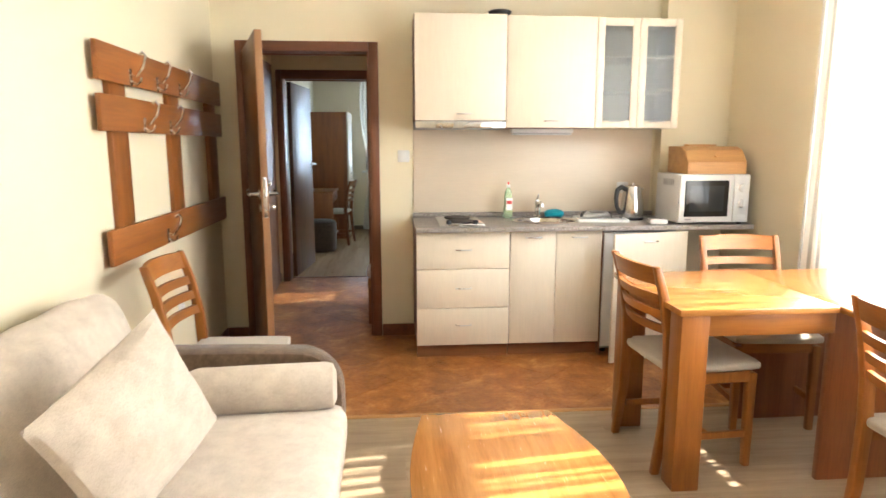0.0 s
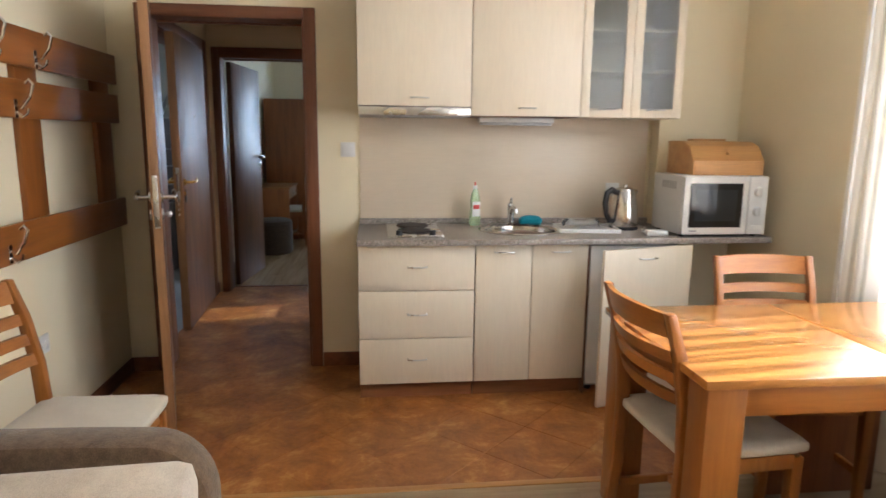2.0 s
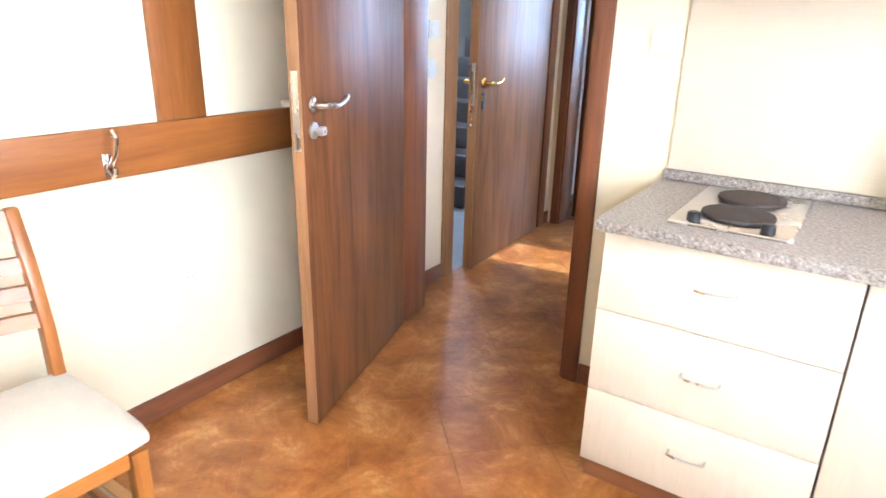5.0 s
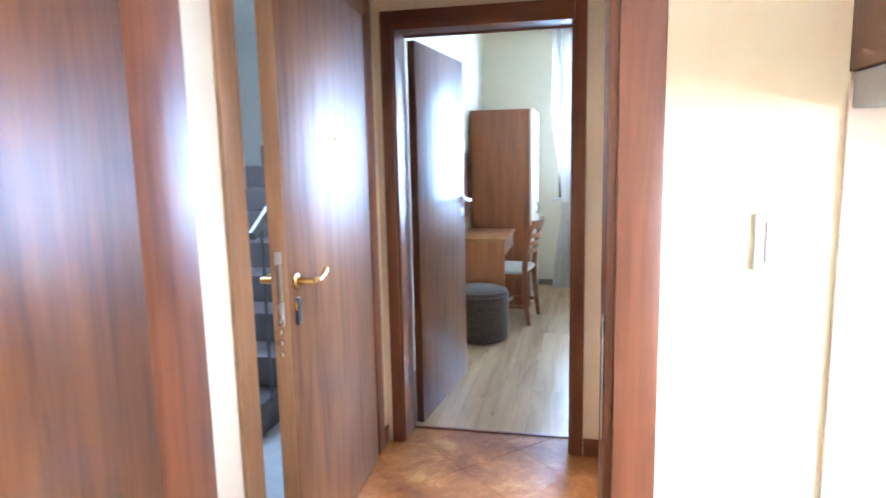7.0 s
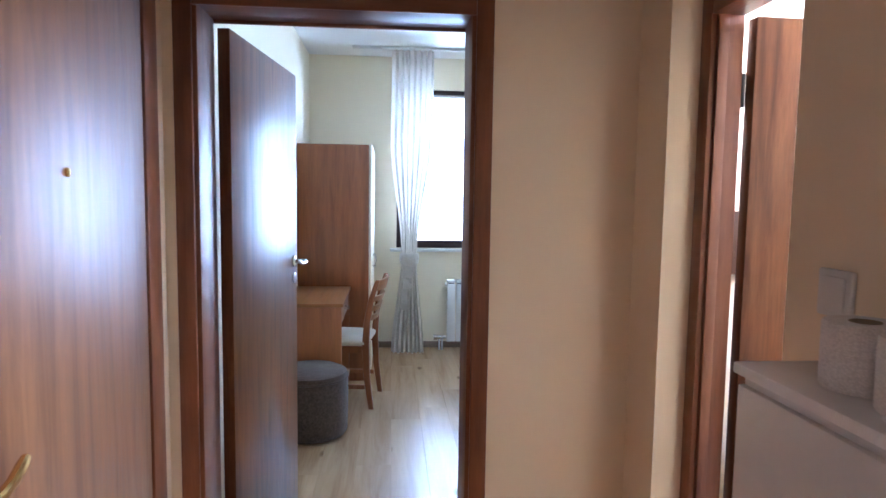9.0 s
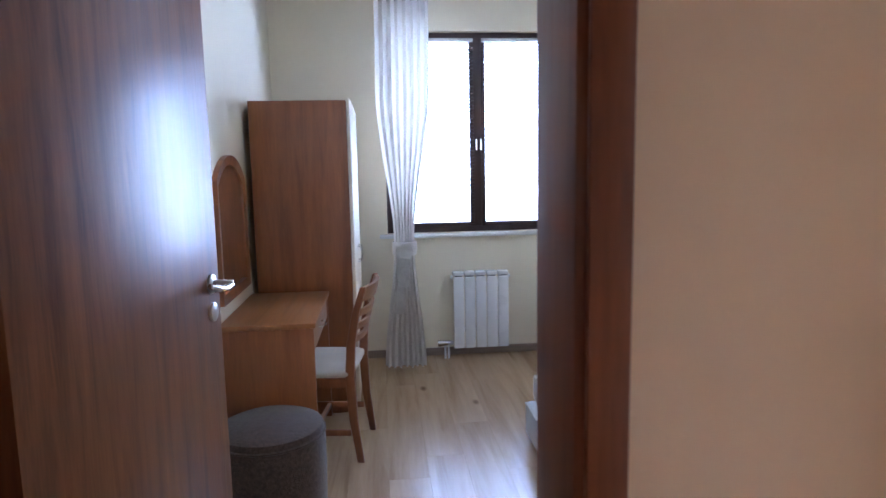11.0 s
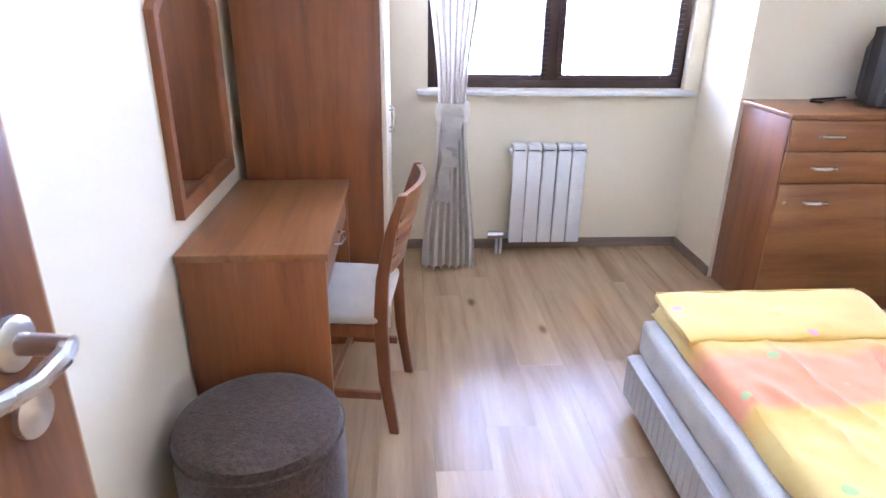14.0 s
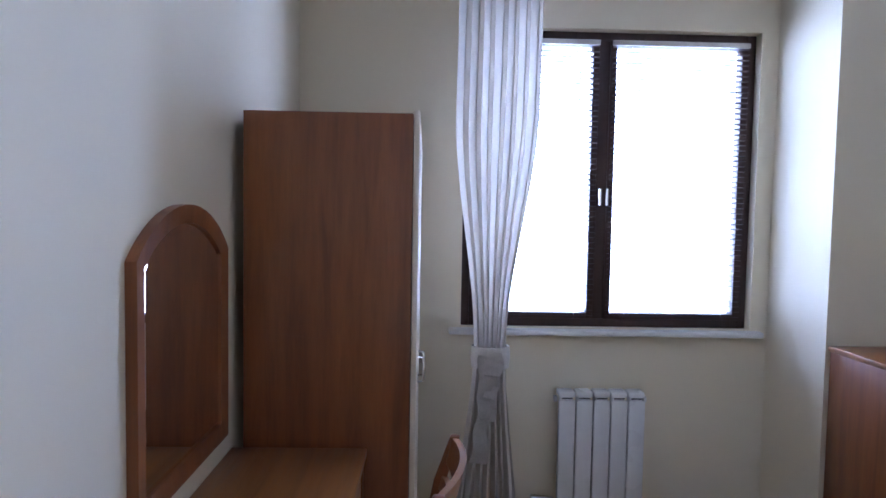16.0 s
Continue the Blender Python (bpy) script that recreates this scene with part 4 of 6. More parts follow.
# ---------------------------------------------------------------- chairs
def dining_chair(at, turn, upright, across, cloth, label, group=""):
    """Faces local +x; the back stands at negative x."""
    t = thing("dining_chair", at, turn, label, "chair", group)
    post = [(-0.235, 0.0), (-0.205, 0.22), (-0.195, 0.44), (-0.205, 0.60), (-0.235, 0.76), (-0.275, 0.885)]
    for y in (-0.195, 0.195):
        bm = moved(swept(post, 0.030, [0.034, 0.042, 0.046, 0.042, 0.036, 0.028], 0.005), pose(0, y, 0))
        part("back_post", bm, upright, t)
    for y in (-0.185, 0.185):
        bm = moved(swept([(0.185, 0.0), (0.180, 0.42)], [0.030, 0.038], [0.030, 0.040], 0.004), pose(0, y, 0))
        part("front_leg", bm, upright, t)
    for z, h in ((0.845, 0.072), (0.752, 0.036), (0.685, 0.036), (0.618, 0.036)):
        x0 = -0.205 - (z - 0.60) * 0.26
        own = bmesh.new()
        rings = []
        for i in range(9):
            y = -0.18 + 0.36 * i / 8
            bow = -0.034 * (1 - (y / 0.18) ** 2)
            ln = (h / 2) * 0.26
            crown = 0.004 * (1 - (y / 0.18) ** 2) if h > 0.05 else 0
            rings.append([own.verts.new(p) for p in ((x0 + bow + ln - 0.009, y, z - h / 2), (x0 + bow + ln + 0.009, y, z - h / 2), (x0 + bow - ln + 0.009, y, z + h / 2 + crown), (x0 + bow - ln - 0.009, y, z + h / 2 + crown))])
        for a, b in zip(rings, rings[1:]):
            for i in range(4):
                own.faces.new((a[i], a[(i + 1) % 4], b[(i + 1) % 4], b[i]))
        own.faces.new(rings[0][::-1])
        own.faces.new(rings[-1])
        part("top_rail" if h > 0.05 else "back_slat", own, across, t)
    for nm, lo, hi in (("seat_rail", (-0.18, -0.205, 0.385), (0.165, -0.183, 0.432)), ("seat_rail", (-0.18, 0.183, 0.385), (0.165, 0.205, 0.432)),
                       ("seat_rail", (0.168, -0.166, 0.385), (0.190, 0.166, 0.432)), ("stretcher", (-0.19, -0.198, 0.135), (0.17, -0.180, 0.165)), ("stretcher", (-0.19, 0.180, 0.135), (0.17, 0.198, 0.165)), ("stretcher", (-0.01, -0.18, 0.138), (0.01, 0.18, 0.162))):
        part(nm, block(lo, hi, 0.003), across if lo[1] < -0.16 < hi[1] or lo[0] > 0 else upright, t)
    bm = cushion((0.415, 0.43, 0.045), 0.016, 0.02, 8, 1, 0.002)
    part("seat", moved(bm, pose(0.005, 0, 0.432)), cloth, t, "ivory upholstered seat pad")
    return t


chair_a = dining_chair((1.635, 2.87, 0), 4, HONEY_Z, HONEY_Y, SEATCLOTH, "honey-coloured wooden dining chair with ivory seat, pushed under the table", "chairs round the dining table")
copy_thing(chair_a, pose(2.16, 3.20, 0, 0, 0, -94))
copy_thing(chair_a, pose(2.10, 1.96, 0, 0, 0, 2))
chair_w = copy_thing(chair_a, pose(-0.365, 3.000, 0, 0, 0, -2))
tagged(chair_w, "honey-coloured wooden dining chair standing against the wall")
chair_bed = dining_chair((-0.466, 9.105, 0), 172, CHERRY_Z, CHERRY_Y, SEATCLOTH, "reddish wooden chair with a pale seat, pushed to the desk")

# ---------------------------------------------------------------- dining table
TB = (2.03, 2.87)
table = thing("dining_table", (TB[0], TB[1], 0), 0, "glossy honey-coloured L-shaped wooden table by the window", "table")


def tl(x, y):
    return (x - TB[0], y - TB[1])


part("tabletop", slab([tl(1.41, 2.50), tl(2.045, 2.50), tl(2.045, 3.22), tl(1.41, 3.22)], 0.722, 0.748, 0.004), TOP_X, table)
part("tabletop", slab([tl(2.047, 1.25), tl(2.54, 1.25), tl(2.54, 3.22), tl(2.047, 3.22)], 0.722, 0.748, 0.004), TOP_Y, table, "long leaf of the tabletop along the window")
for lo, hi, mt in (((1.44, 2.525), (2.05, 2.547), HONEY_X), ((1.44, 3.17), (2.50, 3.192), HONEY_X), ((1.44, 2.62), (1.462, 3.17), HONEY_Y)):
    part("apron", block((*tl(*lo), 0.635), (*tl(*hi), 0.721), 0.003), mt, table)
for lo, hi in (((1.425, 2.515), (1.535, 2.615)), ((1.425, 3.10), (1.535, 3.205))):
    part("leg", block((*tl(*lo), 0.0), (*tl(*hi), 0.721), 0.004), HONEY_Z, table)
for y in (2.552, 3.14, 1.30):
    part("panel_leg", block((*tl(2.055, y), 0.0), (*tl(2.515, y + 0.028), 0.721), 0.003), CHERRY_Z, table, "solid panel leg in reddish wood")

# ---------------------------------------------------------------- coffee table
coffee = thing("coffee_table", (0.665, 1.96, 0), 0, "honey-coloured wooden coffee table with bowed sides", "table")
out = [(-0.235, 0.46), (0.225, 0.46)]
out += [(0.225 + 0.095 * math.cos(math.pi * (k / 14 - 0.5)), 0.46 - 0.92 * k / 14) for k in range(1, 14)]
out += [(0.225, -0.46), (-0.235, -0.46)]
out += [(-0.235 - 0.055 * math.cos(math.pi * (k / 14 - 0.5)), -0.46 + 0.92 * k / 14) for k in range(1, 14)]
part("tabletop", slab(out, 0.385, 0.410, 0.005), TOP_Y, coffee)
part("shelf", slab([(x * 0.75, y * 0.78) for x, y in out], 0.14, 0.158, 0.003), HONEY_Y, coffee)
for sx in (-1, 1):
    for sy in (-1, 1):
        part("leg", block((sx * 0.20 - 0.03, sy * 0.37 - 0.03, 0), (sx * 0.20 + 0.03, sy * 0.37 + 0.03, 0.384), 0.005), HONEY_Z, coffee)

# ---------------------------------------------------------------- sofa
sofa = thing("sofa", (-0.30, 1.73, 0), 0, "beige chenille sofa with brown woven arms", "sofa")


def sofa_arm(y):
    own = [(-0.50, 0.03), (0.42, 0.03), (0.44, 0.30)]
    own += [(0.44 - 0.17 + 0.17 * math.cos(radians(a)), 0.415 + 0.175 * math.sin(radians(a))) for a in range(0, 91, 10)]
    own += [(0.10, 0.597), (-0.20, 0.602), (-0.50, 0.605)]
    bm = slab(own, y - 0.065, y + 0.065, 0.025, None, "y")
    return part("arm", bm, BROWNCLOTH, sofa, "brown woven armrest sloping to the front")


sofa_arm(0.925)
sofa_arm(-0.985)
part("base", block((-0.48, -0.92, 0.06), (0.40, 0.86, 0.26), 0.03), BROWNCLOTH, sofa, "brown woven sofa base")
part("back", block((-0.53, -0.92, 0.06), (-0.37, 0.86, 0.62), 0.04), BROWNCLOTH, sofa, "brown woven sofa back")
for k, y in enumerate((0.41, -0.47)):
    bm = moved(cushion((0.80, 0.875, 0.16), 0.025, 0.055, 12, k, 0.006), pose(0.055, y, 0.255))
    part("seat_cushion", bm, BEIGE, sofa)
    bm = moved(cushion((0.50, 0.87, 0.17), 0.05, 0.07, 12, k + 5, 0.010), pose(-0.365, y - 0.01, 0.348, 0, 74, 0) @ Matrix.Translation((-0.235, 0, 0)))
    part("back_cushion", bm, BEIGE, sofa)
for x in (-0.42, 0.34):
    for y in (-0.95, 0.90):
        part("foot", block((x - 0.03, y - 0.03, 0), (x + 0.03, y + 0.03, 0.06), 0.004), BLACKPL, sofa)


def pinched_pillow(size, thick, n=28, seed=3):
    """A stuffed square with thin seamed edges and pointed corners, lying in local x and y."""
    own = bmesh.new()
    faces = []
    for sz in (1, -1):
        grid = []
        for j in range(n + 1):
            row = []
            for i in range(n + 1):
                u, v = 2 * i / n - 1, 2 * j / n - 1
                x, y = u * size / 2 * (1 - 0.05 * (1 - v * v)), v * size / 2 * (1 - 0.05 * (1 - u * u))
                q = Vector((x * 9 + seed, y * 9, sz * 2.0))
                h = max(0.0, (1 - u * u) * (1 - v * v))
                z = sz * thick / 2 * h ** 0.42 + (0.010 * noise.noise(q) + 0.005 * noise.noise(q * 2.7)) * min(1.0, h * 6)
                row.append(own.verts.new((x, y, z)))
            grid.append(row)
        for j in range(n):
            for i in range(n):
                own.faces.new((grid[j][i], grid[j][i + 1], grid[j + 1][i + 1], grid[j + 1][i]))
    bmesh.ops.remove_doubles(own, verts=own.verts[:], dist=0.0004)
    return own


down_side, near_side = Vector((-0.165, -0.342, -0.178)), Vector((0.103, 0.148, -0.379))
w_axis = down_side.normalized()
n_axis = w_axis.cross(near_side).normalized()
LEAN = Matrix((w_axis, n_axis.cross(w_axis), n_axis)).transposed().to_4x4()
solo("throw_pillow", moved(pinched_pillow(0.425, 0.15), LEAN), BEIGE, (-0.328, 1.872, 0.652), 0, "square beige chenille pillow standing on its corner against the sofa back", "pillow")
bol = moved(lathe([(0.0, 0.0), (0.05, 0.0), (0.078, 0.012), (0.086, 0.04), (0.088, 0.26), (0.086, 0.48), (0.078, 0.508), (0.05, 0.52), (0.0, 0.52)], 28), pose(-0.26, 0, 0, 0, 90, 0))
for v in bol.verts:
    v.co += Vector((0, 0, 1)) * 0.004 * noise.noise(v.co * 9)
solo("bolster_cushion", bol, BEIGE, (-0.135, 2.49, 0.492), 4, "beige roll cushion against the sofa arm", "cushion")

# ---------------------------------------------------------------- coat rack
rack = thing("coat_rack", (LX, 3.75, 0), 0, "orange-brown wooden wall coat rack with chrome hooks", "coat rack")
for z0, z1 in ((1.615, 1.765), (1.415, 1.562), (0.868, 1.016)):
    part("board", block((0.026, -0.845, z0), (0.048, 0.915, z1), 0.003), RACK_Y, rack)
for y0, y1 in ((-0.71, -0.545), (-0.02, 0.145), (0.68, 0.86)):
    part("upright", block((0.0, y0, 0.88), (0.025, y1, 1.75), 0.003), RACK_Z, rack)


def coat_hook(y, z):
    bm = block((0.048, y - 0.011, z - 0.050), (0.052, y + 0.011, z + 0.020), 0.001)
    tube([(0.050, y, z - 0.005), (0.072, y, z - 0.012), (0.105, y, z + 0.030), (0.118, y, z + 0.075), (0.105, y, z + 0.092), (0.092, y, z + 0.080)], [0.006, 0.007, 0.007, 0.007, 0.006, 0.006], 8, bm)
    tube([(0.050, y, z - 0.030), (0.072, y, z - 0.046), (0.090, y, z - 0.032), (0.094, y, z - 0.014)], [0.006, 0.006, 0.006, 0.006], 8, bm)
    part("hook", bm, CHROME, rack, "chrome double coat hook")


for y in (-0.54, -0.225, 0.10):
    coat_hook(y, 1.665)
for y in (-0.42, -0.08):
    coat_hook(y, 1.465)
for y in (-0.22,):
    coat_hook(y, 0.925)


def wall_plate(name, at, turn, label, category, kind="socket"):
    """A wall plate in local x and z, its face towards local -y."""
    t = thing(name, at, turn, label, category)
    part("plate", block((-0.041, -0.010, -0.041), (0.041, 0.0, 0.041), 0.004), WHITEPL, t)
    if kind == "socket":
        part("socket_cup", moved(lathe([(0.0, 0.0), (0.018, 0.0), (0.019, 0.008), (0.022, 0.010), (0.022, 0.0)], 20), pose(0, -0.009, 0, 90)), WHITEPL, t)
        for x in (-0.0095, 0.0095):
            part("pin_hole", moved(lathe([(0, 0), (0.0025, 0), (0.0025, 0.001), (0, 0.001)], 8), pose(x, -0.0092, 0, 90)), BLACKPL, t)
    else:
        part("rocker", block((-0.027, -0.014, -0.029), (0.027, -0.009, 0.029), 0.002), WHITEPL, t)
        if kind == "lit":
            part("red_lamp", block((-0.007, -0.017, -0.018), (0.007, -0.0135, 0.018), 0.002), LABELRED, t, "red rocker")
    return t


wall_plate("wall_socket", (LX, 3.775, 0.475), 90, "white power socket low on the cream wall", "socket")
wall_plate("light_switch", (0.420, KY, 1.285), 0, "white light switch beside the door frame", "switch", "switch")
wall_plate("light_switch", (-0.80, 5.16, 1.30), 90, "white light switch in the hall", "switch", "switch")
wall_plate("intercom_plate", (-0.80, 5.14, 1.12), 90, "white plate below the hall switch", "switch", "switch")
wall_plate("light_switch", (0.62, 5.70, 1.30), -90, "white light switch above the shoe cabinet", "switch", "switch")
wall_plate("boiler_switch", (0.62, 5.545, 1.30), -90, "white switch with a red rocker", "switch", "lit")


# ---------------------------------------------------------------- kitchen
def bow_handle(parent, x, y, z, length=0.096):
    """A thin bow handle across a front that faces -y."""
    pts = [(x - length / 2, y, z), (x - length / 2, y - 0.018, z)] + [(x - length / 2 + length * k / 8, y - 0.022 - 0.008 * math.sin(math.pi * k / 8), z) for k in range(9)] + [(x + length / 2, y - 0.018, z), (x + length / 2, y, z)]
    return part("handle", tube(pts, 0.0038, 8), STEEL, parent, "thin steel bow handle")


FRONT = 4.160


def base_unit(name, x0, x1, fronts, label):
    """A floor unit; fronts are (x0, x1, z0, z1, handle x, handle z)."""
    t = thing(name, ((x0 + x1) / 2, 4.43, 0), 0, label, "kitchen unit", "kitchen base units")
    cx, cy = (x0 + x1) / 2, 4.43
    bm = None
    for lo, hi in (((x0, FRONT + 0.022, 0.085), (x0 + 0.016, 4.69, 0.829)), ((x1 - 0.016, FRONT + 0.022, 0.085), (x1, 4.69, 0.829)), ((x0 + 0.016, FRONT + 0.022, 0.085), (x1 - 0.016, 4.69, 0.101)), ((x0 + 0.016, 4.68, 0.101), (x1 - 0.016, 4.69, 0.829)), ((x0 + 0.016, FRONT + 0.022, 0.80), (x1 - 0.016, 4.68, 0.829))):
        bm = block((lo[0] - cx, lo[1] - cy, lo[2]), (hi[0] - cx, hi[1] - cy, hi[2]), 0.001, bm)
    part("body", bm, BROWNEDGE, t, "brown edged carcass")
    part("plinth", block((x0 + 0.003 - cx, FRONT + 0.045 - cy, 0), (x1 - 0.003 - cx, FRONT + 0.06 - cy, 0.084)), PLINTH, t, "reddish brown plinth")
    for a, b, z0, z1, hx, hz in fronts:
        f = part("drawer_front" if len(fronts) > 2 else "door", block((a + 0.002 - cx, FRONT - cy, z0 + 0.002), (b - 0.002 - cx, FRONT + 0.019 - cy, z1 - 0.002), 0.0015), BIRCH, t)
        bow_handle(f, hx - cx, FRONT - cy, hz)
    return t


base_unit("drawer_unit", 0.482, 1.076, [(0.482, 1.076, 0.088, 0.333, 0.78, 0.225), (0.482, 1.076, 0.333, 0.586, 0.78, 0.465), (0.482, 1.076, 0.586, 0.826, 0.78, 0.712)], "cream birch kitchen unit with three drawers")
base_unit("sink_unit", 1.078, 1.672, [(1.078, 1.374, 0.088, 0.826, 1.225, 0.785), (1.374, 1.672, 0.088, 0.826, 1.522, 0.785)], "cream birch two-door kitchen unit under the sink")

worktop = thing("worktop", (1.56, 4.40, 0.83), 0, "grey granite-patterned laminate worktop with upstand", "worktop", kind="structure")
# The sink's round opening is cut out of the board.
SX, SY, SR = 1.365 - 1.56, 4.415 - 4.40, 0.205
own = bmesh.new()
x0, x1, y0, y1 = 0.478 - 1.56, 2.640 - 1.56, 4.100 - 4.40, 4.698 - 4.40
N = 48
ring_hi = [own.verts.new((SX + SR * math.cos(2 * math.pi * k / N), SY + SR * 0.93 * math.sin(2 * math.pi * k / N), 0.030)) for k in range(N)]
sq = []
for k in range(N):
    c, s = math.cos(2 * math.pi * k / N), math.sin(2 * math.pi * k / N)
    f = 1 / max(abs(c), abs(s))
    sq.append(own.verts.new((SX + 0.26 * c * f, SY + 0.26 * s * f, 0.030)))
for k in range(N):
    j = (k + 1) % N
    own.faces.new((ring_hi[k], ring_hi[j], sq[j], sq[k]))
low_ring = [own.verts.new(v.co - Vector((0, 0, 0.030))) for v in ring_hi]
for k in range(N):
    j = (k + 1) % N
    own.faces.new((ring_hi[j], ring_hi[k], low_ring[k], low_ring[j]))
hx0, hx1, hy0, hy1 = SX - 0.26, SX + 0.26, SY - 0.26, SY + 0.26
for lo, hi in (((x0, y0), (hx0, y1)), ((hx1, y0), (x1, y1)), ((hx0, y0), (hx1, hy0)), ((hx0, hy1), (hx1, y1))):
    block((*lo, 0.0), (*hi, 0.030), 0, own)
part("board", own, GRANITE, worktop)
part("upstand", block((x0 + 0.002, 4.674 - 4.40, 0.0305), (2.212 - 1.56, 4.698 - 4.40, 0.062), 0.004), GRANITE, worktop)
part("front_nosing", moved(swept([(0, 0), (0.0001, 2.158)], 0.030, 0.012, 0.004), pose(x0 + 0.002, y0 - 0.005, 0.015, 0, 90) @ pose(0, 0, 0, 0, 0, 90)), GRANITE, worktop)

solo("splashback", block((0.486, 4.690, 0.893), (2.190, 4.699, 1.50), 0.001), SPLASH, label="beige laminate splashback between worktop and wall units", category="splashback", kind="structure")

# Sink, tap, hob
sink = thing("sink", (1.365, 4.415, 0.86), 0, "round stainless steel sink set in the worktop", "sink")
part("bowl", lathe([(0.232, 0.001), (0.232, 0.004), (0.205, 0.005), (0.196, -0.004), (0.185, -0.10), (0.15, -0.125), (0.04, -0.13), (0.02, -0.135), (0.0, -0.135)], 48, None, (0, 0, 0), (1, 0.93)), KETTLE, sink)
part("drain", lathe([(0.035, -0.129), (0.035, -0.126), (0.018, -0.124), (0.0, -0.126)], 24), CHROME, sink)
tap = thing("sink_tap", (1.350, 4.605, 0.862), 0, "chrome single-lever kitchen tap", "tap")
part("body", lathe([(0, 0), (0.026, 0), (0.026, 0.008), (0.019, 0.014), (0.019, 0.10), (0.021, 0.115), (0.016, 0.125), (0, 0.127)], 24), CHROME, tap)
part("spout", tube([(0, -0.01, 0.075), (0, -0.05, 0.105), (0, -0.10, 0.110), (0, -0.145, 0.100), (0, -0.150, 0.082)], [0.014, 0.013, 0.012, 0.012, 0.011], 12), CHROME, tap)
part("lever", tube([(0, 0, 0.125), (-0.004, -0.03, 0.148), (-0.012, -0.075, 0.165)], [0.010, 0.008, 0.006], 10, None, 0.6), CHROME, tap)
hob = thing("electric_hob", (0.775, 4.40, 0.86), 0, "small steel electric hob with two dark plates", "hob")
part("tray", block((-0.142, -0.225, 0.0), (0.142, 0.225, 0.010), 0.004), STEEL, hob)
for y in (-0.095, 0.105):
    part("hotplate", lathe([(0.0, 0.010), (0.085, 0.010), (0.090, 0.014), (0.088, 0.020), (0.078, 0.022), (0.02, 0.021), (0.0, 0.020)], 36, None, (0, y, 0)), IRON, hob, "dark cast-iron hotplate")
for x in (-0.085, 0.085):
    part("knob", lathe([(0, 0.010), (0.017, 0.010), (0.016, 0.030), (0.012, 0.033), (0, 0.033)], 20, None, (x, -0.198, 0)), BLACKPL, hob, "black hob knob")

# Fridge with its ajar front panel
fridge = thing("small_fridge", (1.93, 4.43, 0), 0, "small grey fridge under the worktop, cream front ajar", "fridge")
part("body", block((-0.245, -0.235, 0.03), (0.245, 0.24, 0.815), 0.006), GREYPL, fridge)
part("fridge_door", block((-0.243, -0.262, 0.05), (0.243, -0.237, 0.81), 0.006), WHITEENAMEL, fridge)
for x in (-0.2, 0.2):
    for y in (-0.19, 0.19):
        part("foot", lathe([(0, 0), (0.02, 0), (0.02, 0.031), (0, 0.031)], 12, None, (x, y, 0)), BLACKPL, fridge)
solo("side_panel", block((1.674, FRONT + 0.004, 0), (1.682, 4.69, 0.829), 0.001), BROWNEDGE, label="dark brown side panel beside the fridge", category="panel", kind="structure")
fd = thing("fridge_front_panel", (2.195, 4.088, 0), 180 + math.degrees(math.atan2(0.150, 0.53)), "cream birch front panel of the fridge standing ajar", "cabinet door")
part("door", block((0.0, -0.009, 0.02), (0.545, 0.009, 0.826), 0.0015), BIRCH, fd)
bm = tube([(0.24 + 0.096 * k / 8, 0.027 + 0.008 * math.sin(math.pi * k / 8), 0.775) for k in range(9)], 0.0038, 8)
tube([(0.24, 0.008, 0.775), (0.24, 0.028, 0.775)], 0.0038, 8, bm)
tube([(0.336, 0.008, 0.775), (0.336, 0.028, 0.775)], 0.0038, 8, bm)
part("handle", bm, STEEL, fd, "thin steel bow handle")
for z in (0.15, 0.70):
    part("hinge", block((-0.004, -0.012, z - 0.02), (0.05, -0.008, z + 0.02), 0.002), STEEL, fd)

# Wall units
UF = 4.333


